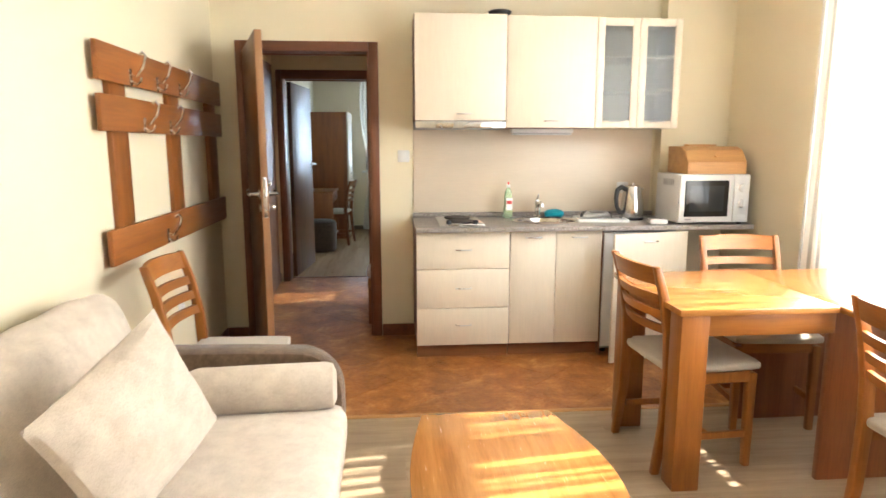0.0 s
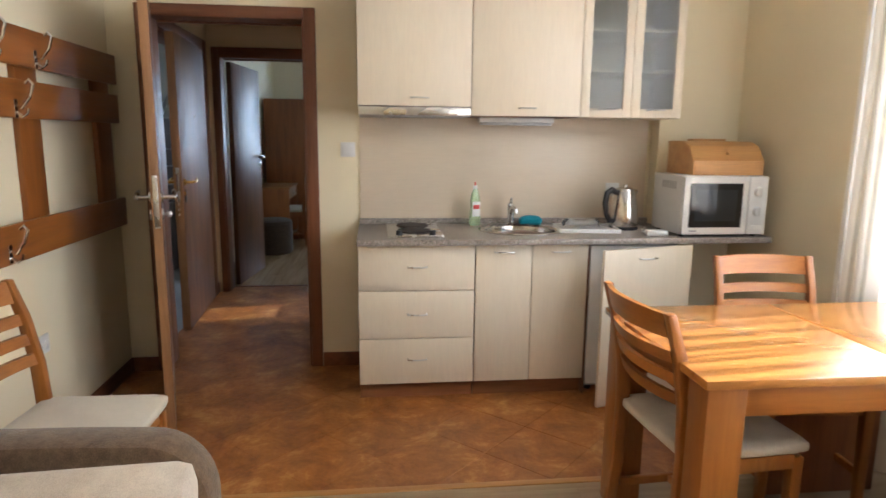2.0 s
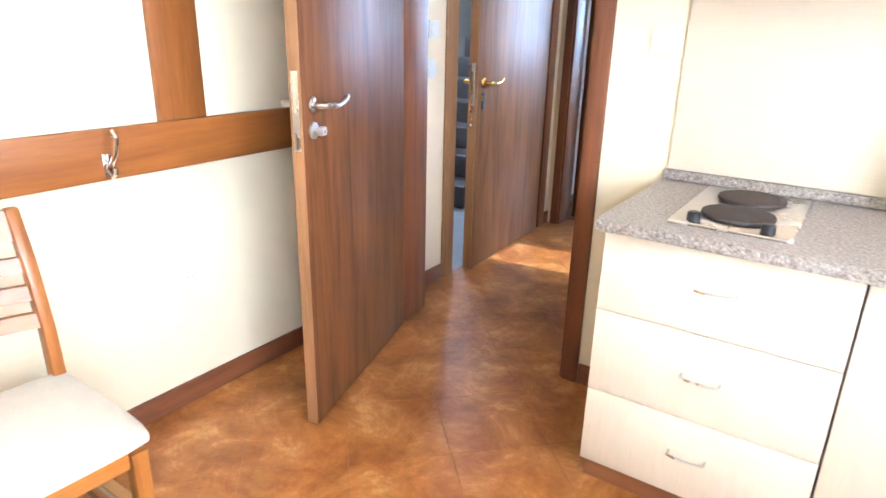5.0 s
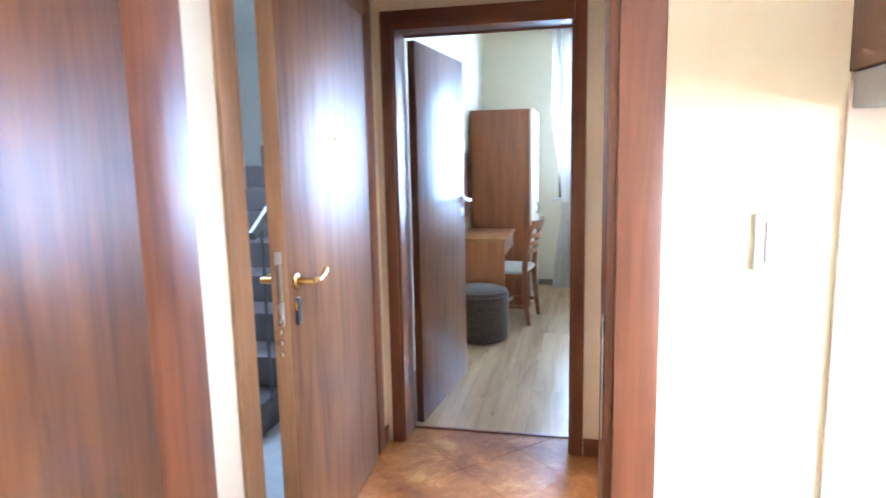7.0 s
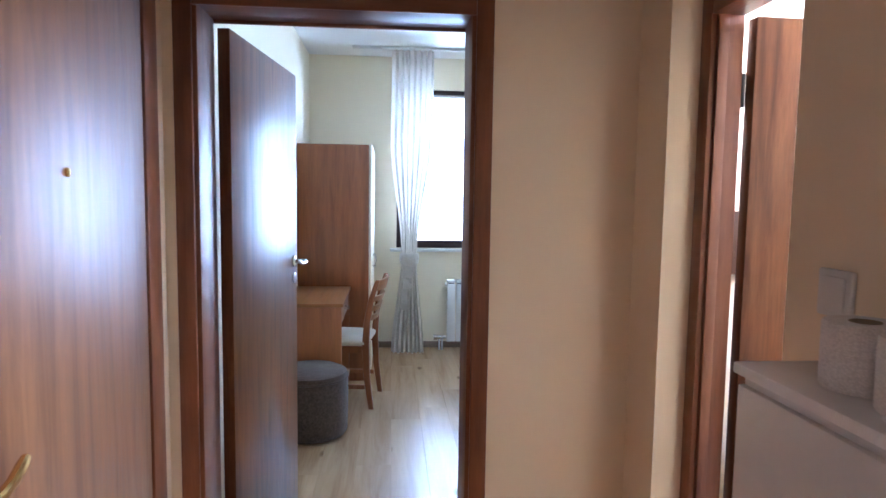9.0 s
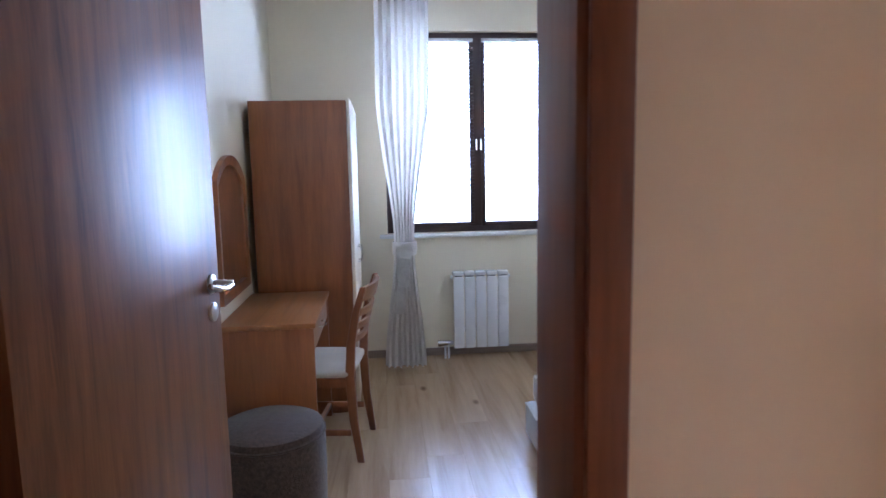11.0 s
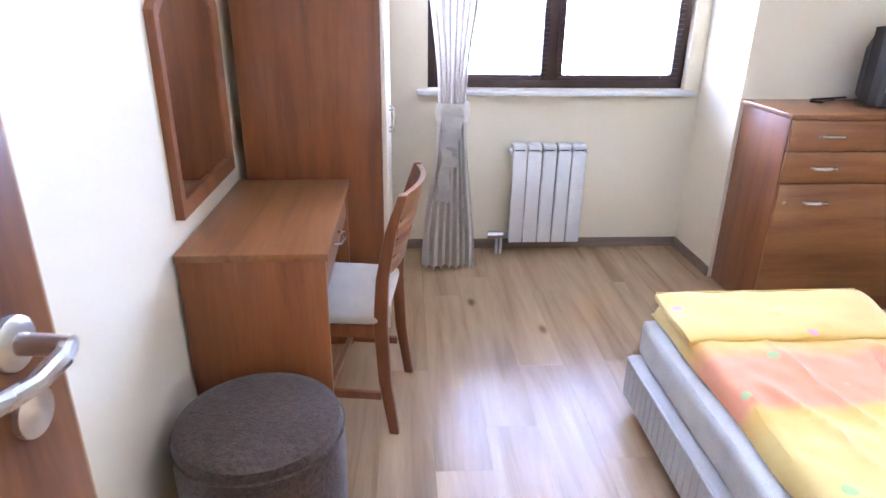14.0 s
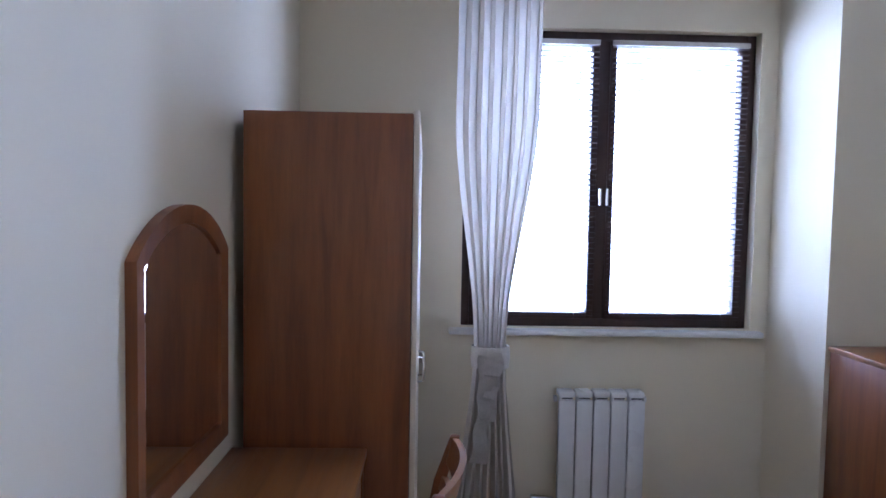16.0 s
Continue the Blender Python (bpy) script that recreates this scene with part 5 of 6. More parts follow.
def wall_unit(name, x0, x1, z0, z1, doors, label, glass=False):
    t = thing(name, ((x0 + x1) / 2, 4.515, z0), 0, label, "kitchen unit", "kitchen wall units")
    cx, cy = (x0 + x1) / 2, 4.515
    bm = None
    for lo, hi in (((x0, z0), (x0 + 0.016, z1)), ((x1 - 0.016, z0), (x1, z1)), ((x0 + 0.016, z0), (x1 - 0.016, z0 + 0.016)), ((x0 + 0.016, z1 - 0.016), (x1 - 0.016, z1))):
        bm = block((lo[0] - cx, UF + 0.020 - cy, lo[1] - z0), (hi[0] - cx, 4.698 - cy, hi[1] - z0), 0.001, bm)
    block((x0 + 0.016 - cx, 4.68 - cy, 0.016), (x1 - 0.016 - cx, 4.69 - cy, z1 - z0 - 0.016), 0, bm)
    part("body", bm, BROWNEDGE if not glass else BIRCH_IN, t, "brown edged carcass" if not glass else "")
    if glass:
        for z in (0.24, 0.45):
            part("shelf", block((x0 + 0.017 - cx, UF + 0.06 - cy, z), (x1 - 0.017 - cx, 4.68 - cy, z + 0.014)), BIRCH_IN, t)
    for a, b, hx in doors:
        if not glass:
            f = part("door", block((a + 0.0015 - cx, UF - cy, 0.0015), (b - 0.0015 - cx, UF + 0.019 - cy, z1 - z0 - 0.0015), 0.0015), BIRCH, t)
        else:
            fw = 0.048
            bm = None
            zt = z1 - z0 - 0.0015
            for lo, hi in (((a + 0.0015, 0.0015), (a + fw, zt)), ((b - fw, 0.0015), (b - 0.0015, zt)), ((a + fw, 0.0015), (b - fw, fw)), ((a + fw, zt - fw), (b - fw, zt))):
                bm = block((lo[0] - cx, UF - cy, lo[1]), (hi[0] - cx, UF + 0.019 - cy, hi[1]), 0.001, bm)
            f = part("door", bm, BIRCH, t)
            part("pane", block((a + fw - 0.004 - cx, UF + 0.007 - cy, fw - 0.004), (b - fw + 0.004 - cx, UF + 0.011 - cy, zt - fw + 0.004)), FROST, f, "frosted glass pane")
        bow_handle(f, hx - cx, UF - cy, 0.042, 0.09)
    return t


wall_unit("wall_unit", 0.486, 1.068, 1.514, 2.166, [(0.486, 1.068, 0.80)], "cream birch wall unit above a cooker hood")
wall_unit("wall_unit", 1.069, 1.648, 1.470, 2.160, [(1.069, 1.648, 1.36)], "cream birch wall unit with one door")
wall_unit("glazed_wall_unit", 1.649, 2.205, 1.470, 2.156, [(1.649, 1.926, 1.79), (1.926, 2.205, 2.06)], "cream birch wall unit with two frosted glass doors", True)
hood = thing("cooker_hood", (0.777, 4.51, 1.465), 0, "slim steel cooker hood under the wall unit", "cooker hood")
part("body", block((-0.288, -0.175, 0.0), (0.288, 0.18, 0.047), 0.003), GREYPL, hood)
part("front_strip", block((-0.288, -0.185, 0.004), (0.288, -0.176, 0.044), 0.003), STEEL, hood, "steel front strip")
lamp = thing("under_cabinet_lamp", (1.352, 4.54, 1.428), 0, "slim white lamp under the wall unit, switched off", "lamp")
part("housing", block((-0.21, -0.035, 0.014), (0.21, 0.035, 0.0415), 0.006), WHITEPL, lamp)
part("diffuser", block((-0.20, -0.03, 0.0), (0.20, 0.03, 0.0145), 0.006), PRINTED, lamp)
solo("dark_bowl", lathe([(0, 0), (0.045, 0), (0.068, 0.010), (0.074, 0.024), (0.066, 0.030), (0.0, 0.026)], 32), BLACKPL, (1.03, 4.40, 2.166), 0, "flat dark round dish on top of the wall units", "dish")

# Things on the worktop
WT = 0.860
soap = thing("dish_soap_bottle", (1.140, 4.595, WT), 12, "green dish soap bottle with a white label and red tip", "bottle")
part("bottle", lathe([(0, 0), (0.030, 0), (0.034, 0.008), (0.034, 0.06), (0.027, 0.10), (0.030, 0.14), (0.024, 0.18), (0.012, 0.205), (0.011, 0.212), (0, 0.212)], 28, None, (0, 0, 0), (1, 0.62)), SOAP, soap)
part("cap", lathe([(0, 0.212), (0.013, 0.212), (0.012, 0.226), (0.007, 0.231), (0, 0.231)], 18), LABELWHITE, soap, "white cap")
part("cap_tip", lathe([(0, 0.2305), (0.006, 0.2305), (0.005, 0.250), (0, 0.252)], 14), LABELRED, soap, "red pull tip")
part("bottle_label", block((-0.024, -0.0235, 0.055), (0.024, -0.020, 0.140), 0.002), LABELWHITE, soap, "white label")
part("label_print", block((-0.019, -0.0250, 0.098), (0.019, -0.0233, 0.122), 0.001), LABELRED, soap, "red print bar")
solo("dish_cloth", moved(cushion((0.13, 0.075, 0.045), 0.012, 0.018, 8, 4, 0.012), pose(0, 0, 0, 0, 0, -12)), SPONGE, (1.475, 4.625, WT), 0, "crumpled blue dish cloth beside the tap", "cloth")
draintray = thing("drying_tray", (1.735, 4.40, WT), -7, "flat white drying tray with printed paper", "tray")
bm = block((-0.165, -0.125, 0.0), (0.165, 0.125, 0.008), 0.004)
for lo, hi in (((-0.165, -0.125), (0.165, -0.113)), ((-0.165, 0.113), (0.165, 0.125)), ((-0.165, -0.113), (-0.153, 0.113)), ((0.153, -0.113), (0.165, 0.113))):
    block((*lo, 0.006), (*hi, 0.020), 0.003, bm)
part("tray", bm, WHITEPL, draintray)
part("paper_sheet", block((-0.145, -0.10, 0.0085), (0.145, 0.10, 0.011), 0.001), PRINTED, draintray, "grey printed sheet")
part("clear_lid", lathe([(0.10, 0.011), (0.098, 0.040), (0.080, 0.058), (0.0, 0.062)], 28, None, (-0.02, 0.05, 0), (1.1, 0.55)), glass_material("clear_plastic", 0.05), draintray, "clear plastic lid")
kettle = thing("electric_kettle", (1.965, 4.44, WT), 20, "steel electric kettle with a black handle", "kettle")
part("base_ring", lathe([(0, 0), (0.080, 0), (0.082, 0.012), (0.076, 0.018), (0, 0.018)], 32), BLACKPL, kettle)
part("body", lathe([(0.0, 0.018), (0.078, 0.018), (0.080, 0.03), (0.074, 0.12), (0.060, 0.20), (0.054, 0.212), (0.0, 0.212)], 40), KETTLE, kettle)
part("lid", lathe([(0.054, 0.212), (0.050, 0.226), (0.030, 0.234), (0.010, 0.236), (0.009, 0.248), (0, 0.250)], 28), KETTLE, kettle)
part("handle", tube([(-0.055, 0, 0.205), (-0.095, 0, 0.222), (-0.128, 0, 0.205), (-0.138, 0, 0.150), (-0.128, 0, 0.090), (-0.100, 0, 0.052), (-0.076, 0, 0.050)], [0.012, 0.014, 0.014, 0.013, 0.012, 0.012, 0.010], 10, None, 1.3), BLACKPL, kettle, "black handle")
part("spout", tube([(0.050, 0, 0.185), (0.075, 0, 0.205), (0.085, 0, 0.212)], [0.022, 0.015, 0.010], 12), KETTLE, kettle)
wall_plate("wall_socket", (1.985, 4.690, 1.06), 0, "white power socket on the splashback behind the kettle", "socket")
solo("kettle_cable", tube([(2.00, 4.52, 0.866), (2.03, 4.54, 0.866), (2.04, 4.55, 0.866), (2.09, 4.57, 0.866), (2.06, 4.64, 0.90), (2.0, 4.66, 1.0), (1.985, 4.68, 1.05)], 0.0035, 8), BLACKPL, label="black cable from the kettle to the socket", category="cable")
solo("white_cable", tube([(2.10, 4.24, 0.864), (2.02, 4.30, 0.864), (2.05, 4.38, 0.866), (2.11, 4.46, 0.866), (2.06, 4.56, 0.866), (2.12, 4.62, 0.866)], 0.003, 8), WHITEPL, label="white cable on the worktop", category="cable")
solo("power_adapter", block((-0.055, -0.025, 0.0), (0.055, 0.025, 0.030), 0.005), WHITEPL, (2.045, 4.185, WT), -8, "white power strip block on the worktop", "adapter")

micro = thing("microwave_oven", (2.372, 4.295, WT), 0, "white microwave oven with a dark door window", "microwave")
part("body", block((-0.232, -0.165, 0.012), (0.232, 0.165, 0.318), 0.006), WHITEENAMEL, micro)
part("door", block((-0.230, -0.186, 0.014), (0.125, -0.166, 0.316), 0.008), WHITEPL, micro)
part("door_window", block((-0.196, -0.1885, 0.052), (0.090, -0.1855, 0.280), 0.002), OVENGLASS, micro, "dark door window")
part("window_mesh", block((-0.165, -0.1900, 0.085), (0.060, -0.1884, 0.248), 0.0005), SCREEN, micro)
part("control_panel", block((0.128, -0.184, 0.014), (0.230, -0.166, 0.316), 0.006), WHITEPL, micro)
for z in (0.235, 0.135):
    k = part("dial", moved(lathe([(0, 0), (0.026, 0), (0.024, 0.018), (0.0, 0.020)], 28), pose(0.179, -0.184, z, 90)), WHITEPL, micro, "white control dial")
    part("dial_grip", block((0.175, -0.212, z - 0.022), (0.183, -0.200, z + 0.022), 0.003), WHITEPL, k)
part("door_print", block((-0.19, -0.1896, 0.030), (-0.15, -0.1855, 0.038), 0.0005), GREYPL, micro)
part("open_button", block((0.150, -0.188, 0.030), (0.208, -0.183, 0.062), 0.003), WHITEPL, micro)
for k in range(6):
    part("vent_slot", block((-0.2335, -0.10 + 0.028 * k, 0.245), (-0.2315, -0.086 + 0.028 * k, 0.285), 0.0004), GREYPL, micro)
for x in (-0.2, 0.2):
    for y in (-0.13, 0.13):
        part("foot", lathe([(0, 0), (0.014, 0), (0.014, 0.013), (0, 0.013)], 12, None, (x, y, 0)), BLACKPL, micro)
bread = thing("bread_box", (2.415, 4.33, WT + 0.318), 0, "pine wooden bread box on the microwave", "bread box")
side = [(-0.15, 0.0), (0.15, 0.0), (0.15, 0.175), (-0.02, 0.175), (-0.09, 0.150), (-0.15, 0.075)]
for x in (-0.195, 0.183):
    part("side_board", slab(side, x, x + 0.012, 0.002, None, "x"), PINE, bread)
own = None
for (a0, b0), (a1, b1) in ((side[2], side[3]), (side[3], side[4]), (side[4], side[5]), (side[5], side[0])):
    d = Vector((0, a1 - a0, b1 - b0)).normalized()
    n = Vector((0, d.z, -d.y)) * 0.010
    q = bmesh.new()
    vs = [q.verts.new(p) for p in ((-0.183, a0, b0), (0.183, a0, b0), (0.183, a1, b1), (-0.183, a1, b1))]
    vs2 = [q.verts.new(v.co - n * (1 if n.z < 0 or n.y > 0 else 1)) for v in vs]
    q.faces.new(vs)
    q.faces.new(vs2[::-1])
    for i in range(4):
        j = (i + 1) % 4
        q.faces.new((vs[i], vs2[i], vs2[j], vs[j]))
    own = join(own, q)
part("roll_front", own, PINE, bread)
part("base_board", block((-0.183, -0.14, 0.0), (0.183, 0.149, 0.010), 0.001), PINE, bread)
part("back_board", block((-0.183, 0.140, 0.0105), (0.183, 0.149, 0.170), 0.001), PINE, bread)
part("knob", tube([(0.0, -0.118, 0.112), (0.0, -0.140, 0.122)], [0.008, 0.014], 14), PINE, bread)
solo("cutting_board", block((-0.10, -0.03, 0.0), (0.10, 0.03, 0.012), 0.003), PINE, (2.41, 4.42, WT + 0.318 + 0.176), 3, "small pale wooden board on the bread box", "cutting board")

# ---------------------------------------------------------------- hall
shoe = thing("shoe_cabinet", (0.53, 5.42, 0), 0, "tall narrow white shoe cabinet in the hall", "shoe cabinet")
part("body", block((-0.075, -0.27, 0.0), (0.088, 0.27, 1.165), 0.003), WHITEENAMEL, shoe)
part("top_board", block((-0.092, -0.28, 1.1655), (0.088, 0.28, 1.185), 0.004), WHITEENAMEL, shoe)
for k in range(3):
    part("flap", block((-0.090, -0.265, 0.05 + 0.37 * k), (-0.0755, 0.265, 0.41 + 0.37 * k), 0.003), WHITEPL, shoe)
tr1 = thing("toilet_roll", (0.545, 5.545, 1.185), 0, "white toilet paper roll standing on the shoe cabinet", "toilet roll", "rolls on the shoe cabinet")
part("paper", lathe([(0.0215, 0.0), (0.053, 0.0), (0.055, 0.004), (0.055, 0.094), (0.053, 0.098), (0.0215, 0.098), (0.0215, 0.0)], 36), PAPER, tr1)
part("card_core", lathe([(0.0195, 0.001), (0.0212, 0.001), (0.0212, 0.099), (0.0195, 0.099), (0.0195, 0.001)], 28), plain("grey_card", (0.36, 0.29, 0.22), 0.9), tr1, "brown card core")
copy_thing(tr1, pose(0.540, 5.43, 1.185, 0, 0, 40))
stool = thing("low_stool", (0.270, 5.14, 0), 0, "low dark stool with a beige cushion in the hall", "stool")
part("seat", moved(cushion((0.27, 0.32, 0.06), 0.015, 0.025, 8, 2, 0.003), pose(0, 0, 0.36)), BEIGE, stool)
part("frame", block((-0.125, -0.15, 0.29), (0.125, 0.15, 0.36), 0.004), CHERRY_X, stool)
for sx in (-1, 1):
    for sy in (-1, 1):
        part("leg", block((sx * 0.105 - 0.018, sy * 0.13 - 0.018, 0), (sx * 0.105 + 0.018, sy * 0.13 + 0.018, 0.289), 0.003), CHERRY_Z, stool)
basin = thing("wash_basin", (1.25, 6.37, 0), 0, "white bathroom wash basin on a pedestal", "wash basin")
part("basin", lathe([(0.0, 0.80), (0.10, 0.70), (0.19, 0.76), (0.22, 0.84), (0.205, 0.845), (0.16, 0.78), (0.0, 0.74)], 32), WHITEENAMEL, basin)
part("pedestal", lathe([(0, 0), (0.11, 0), (0.09, 0.10), (0.075, 0.45), (0.09, 0.72), (0, 0.76)], 24), WHITEENAMEL, basin)

# ---------------------------------------------------------------- bedroom
wardrobe = thing("wardrobe", (-0.575, 10.01, 0), 0, "tall reddish-brown wardrobe with pale doors", "wardrobe")
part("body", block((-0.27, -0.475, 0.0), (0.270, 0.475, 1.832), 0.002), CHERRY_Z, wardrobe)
for y0, y1 in ((-0.473, -0.002), (0.002, 0.473)):
    dd = part("door", block((0.2725, y0, 0.05), (0.291, y1, 1.842), 0.002), BIRCH, wardrobe, "cream door")
    yy = y1 - 0.05 if y0 < -0.1 else y0 + 0.05
    part("handle", tube([(0.291, yy, 0.85), (0.312, yy, 0.855), (0.318, yy, 0.90), (0.312, yy, 0.945), (0.291, yy, 0.95)], 0.0045, 8), STEEL, dd)

desk = thing("desk", (-0.655, 9.135, 0), 0, "reddish-brown wooden dressing desk with one drawer", "desk")
part("desktop", block((-0.222, -0.395, 0.724), (0.215, 0.385, 0.748), 0.003), CHERRY_Y, desk)
for y in (-0.388, 0.358):
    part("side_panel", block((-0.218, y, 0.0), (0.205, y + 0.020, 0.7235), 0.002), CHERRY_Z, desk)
part("back_panel", block((-0.218, -0.366, 0.30), (-0.200, 0.356, 0.7235), 0.002), CHERRY_Y, desk)
dr = part("drawer_front", block((0.180, -0.362, 0.60), (0.200, 0.352, 0.715), 0.002), CHERRY_Y, desk)
part("handle", tube([(0.200, -0.10, 0.66), (0.222, -0.095, 0.66), (0.230, -0.04, 0.66), (0.222, 0.015, 0.66), (0.200, 0.02, 0.66)], 0.005, 8), STEEL, dr)
part("drawer_box", block((-0.195, -0.355, 0.605), (0.178, 0.345, 0.705), 0.001), BIRCH_IN, desk)

pouf = thing("pouf", (-0.615, 8.470, 0), 0, "round dark brown woven pouf beside the desk", "pouf")
part("body", lathe([(0, 0.012), (0.212, 0.012), (0.222, 0.03), (0.227, 0.20), (0.226, 0.35), (0.216, 0.388), (0.18, 0.404), (0.0, 0.412)], 64), POUFCLOTH, pouf)
part("piping", lathe([(0.2255, 0.352), (0.2295, 0.356), (0.2295, 0.361), (0.2235, 0.365)], 64), POUFCLOTH, pouf)
for k in range(4):
    a = math.pi / 4 + k * math.pi / 2
    part("foot", lathe([(0, 0), (0.018, 0), (0.018, 0.014), (0, 0.014)], 12, None, (0.16 * math.cos(a), 0.16 * math.sin(a), 0)), PINE, pouf)

mirror = thing("wall_mirror", (BX0, 9.13, 0), 0, "arched wall mirror in a cherry wood frame", "mirror")


def arch(w, z0, z1, rise, n=18):
    """A flat-footed outline closed by a segmental arch that meets its sides at a shoulder."""
    r = (w * w + rise * rise) / (2 * rise)
    half = math.asin(w / r)
    return [(-w, z0), (w, z0)] + [(r * math.sin(half * (1 - 2 * k / n)), z1 + rise - r + r * math.cos(half * (1 - 2 * k / n))) for k in range(n + 1)]


own = bmesh.new()
outer, inner = arch(0.300, 0.822, 1.400, 0.125), arch(0.252, 0.868, 1.382, 0.096)
for lst_a, lst_b in ((outer, inner),):
    fa = [own.verts.new((0.026, y, z)) for y, z in lst_a]
    fb = [own.verts.new((0.020, y, z)) for y, z in lst_b]
    ba = [own.verts.new((0.0, y, z)) for y, z in lst_a]
    bb = [own.verts.new((0.0, y, z)) for y, z in lst_b]
    n = len(fa)
    for i in range(n):
        j = (i + 1) % n
        own.faces.new((fa[i], fa[j], fb[j], fb[i]))
        own.faces.new((fa[j], fa[i], ba[i], ba[j]))
        own.faces.new((fb[i], fb[j], bb[j], bb[i]))
        own.faces.new((bb[i], bb[j], ba[j], ba[i]))
part("frame", own, CHERRY_Z, mirror)
part("mirror_glass", slab(arch(0.238, 0.884, 1.374, 0.090), 0.006, 0.0150, 0, None, "x"), MIRROR, mirror)
own = bmesh.new()
edge_out = [own.verts.new((0.0105, y, z)) for y, z in arch(0.255, 0.865, 1.385, 0.098)]
edge_in = [own.verts.new((0.0150, y, z)) for y, z in arch(0.238, 0.884, 1.374, 0.090)]
for i in range(len(edge_out)):
    j = (i + 1) % len(edge_out)
    own.faces.new((edge_out[i], edge_out[j], edge_in[j], edge_in[i]))
part("bevelled_edge", own, MIRROR, mirror, "bevelled rim of the mirror glass")

radi = thing("radiator", (0.605, 10.515, 0), 0, "white aluminium radiator with five sections under the window", "radiator")
for k in range(5):
    x = -0.212 + 0.0848 * k
    bm = block((x + 0.0025, -0.048, 0.085), (x + 0.0823, -0.036, 0.630), 0.006)
    block((x + 0.012, -0.036, 0.09), (x + 0.072, 0.030, 0.66), 0.008, bm)
    block((x + 0.003, -0.040, 0.640), (x + 0.082, 0.040, 0.668), 0.008, bm)
    part("section", bm, WHITEENAMEL, radi)
    part("grille_slot", block((x + 0.016, -0.0375, 0.6325), (x + 0.068, -0.0360, 0.6395), 0.0004), DARKGREY, radi)
part("end_plug", tube([(0.212, 0, 0.625), (0.226, 0, 0.625)], 0.016, 12), WHITEENAMEL, radi)
part("end_plug", tube([(-0.226, 0, 0.625), (-0.211, 0, 0.625)], 0.016, 12), WHITEENAMEL, radi)
part("valve", tube([(-0.330, -0.005, 0.120), (-0.260, -0.005, 0.120), (-0.211, -0.005, 0.120)], [0.026, 0.020, 0.014], 14), STEEL, radi, "steel radiator valve")
for x in (-0.275, -0.248):
    part("pipe", tube([(x, -0.005, 0.0), (x, -0.005, 0.125)], 0.008, 10), WHITEENAMEL, radi)
part("bracket", block((-0.16, 0.030, 0.20), (0.16, 0.094, 0.22), 0.003), WHITEENAMEL, radi)
part("bracket", block((-0.16, 0.030, 0.55), (0.16, 0.094, 0.57), 0.003), WHITEENAMEL, radi)

chest = thing("chest_of_drawers", (1.965, 9.92, 0), 0, "reddish-brown chest with drawers and a flap", "chest of drawers")
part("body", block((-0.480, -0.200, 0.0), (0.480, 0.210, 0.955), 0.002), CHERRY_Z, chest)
part("top_board", block((-0.490, -0.222, 0.9555), (0.490, 0.212, 0.978), 0.003), CHERRY_X, chest)
for z0, z1, nm in ((0.815, 0.950, "drawer_front"), (0.668, 0.808, "drawer_front"), (0.085, 0.661, "flap")):
    f = part(nm, block((-0.476, -0.218, z0), (0.476, -0.2005, z1), 0.002), CHERRY_X, chest)
    hz = (z0 + z1) / 2 if nm != "flap" else z1 - 0.085
    for x in (-0.29, 0.30):
        part("handle", tube([(x - 0.055, -0.217, hz), (x - 0.050, -0.236, hz), (x, -0.242, hz), (x + 0.050, -0.236, hz), (x + 0.055, -0.217, hz)], [0.005, 0.006, 0.0075, 0.006, 0.005], 8), STEEL, f)
    for x in ((0.02,) if z0 > 0.8 else (-0.44, 0.44) if nm == "flap" else ()):
        part("keyhole", moved(lathe([(0, 0), (0.011, 0), (0.011, 0.003), (0, 0.003)], 14), pose(x, -0.2178, hz + (0.02 if z0 > 0.8 else 0), 90)), STEEL, f)

tv = thing("television", (2.135, 9.975, 0.978), -4, "small dark grey tube television on the chest", "television")
bm = None
for lo, hi in (((-0.186, 0.012), (-0.152, 0.362)), ((0.152, 0.012), (0.186, 0.362)), ((-0.152, 0.012), (0.152, 0.076)), ((-0.152, 0.328), (0.152, 0.362))):
    bm = block((lo[0], -0.155, lo[1]), (hi[0], -0.092, hi[1]), 0.006, bm)
part("front_bezel", bm, DARKGREY, tv)
own = bmesh.new()
rings = []
for y, w, z0, z1 in ((-0.092, 0.184, 0.014, 0.360), (-0.02, 0.182, 0.014, 0.352), (-0.005, 0.164, 0.020, 0.335), (0.09, 0.128, 0.030, 0.270), (0.130, 0.110, 0.040, 0.250)):
    rings.append([own.verts.new(p) for p in ((-w, y, z0), (w, y, z0), (w, y, z1), (-w, y, z1))])
for a, b in zip(rings, rings[1:]):
    for i in range(4):
        own.faces.new((a[i], a[(i + 1) % 4], b[(i + 1) % 4], b[i]))
own.faces.new(rings[0][::-1])
own.faces.new(rings[-1])
part("rear_shell", own, BLACKPL, tv)
own = bmesh.new()
g = [[own.verts.new((-0.153 + 0.306 * i / 12, -0.142 - 0.014 * (1 - (2 * i / 12 - 1) ** 2) * (1 - (2 * j / 10 - 1) ** 2), 0.075 + 0.254 * j / 10)) for i in range(13)] for j in range(11)]
for j in range(10):
    for i in range(12):
        own.faces.new((g[j][i], g[j][i + 1], g[j + 1][i + 1], g[j + 1][i]))
bmesh.ops.solidify(own, geom=own.faces[:], thickness=0.004)
part("screen", own, plain("grey_tube_glass", (0.24, 0.26, 0.26), 0.10, 0, 0.02, 10, 0), tv, "greenish grey tube screen")
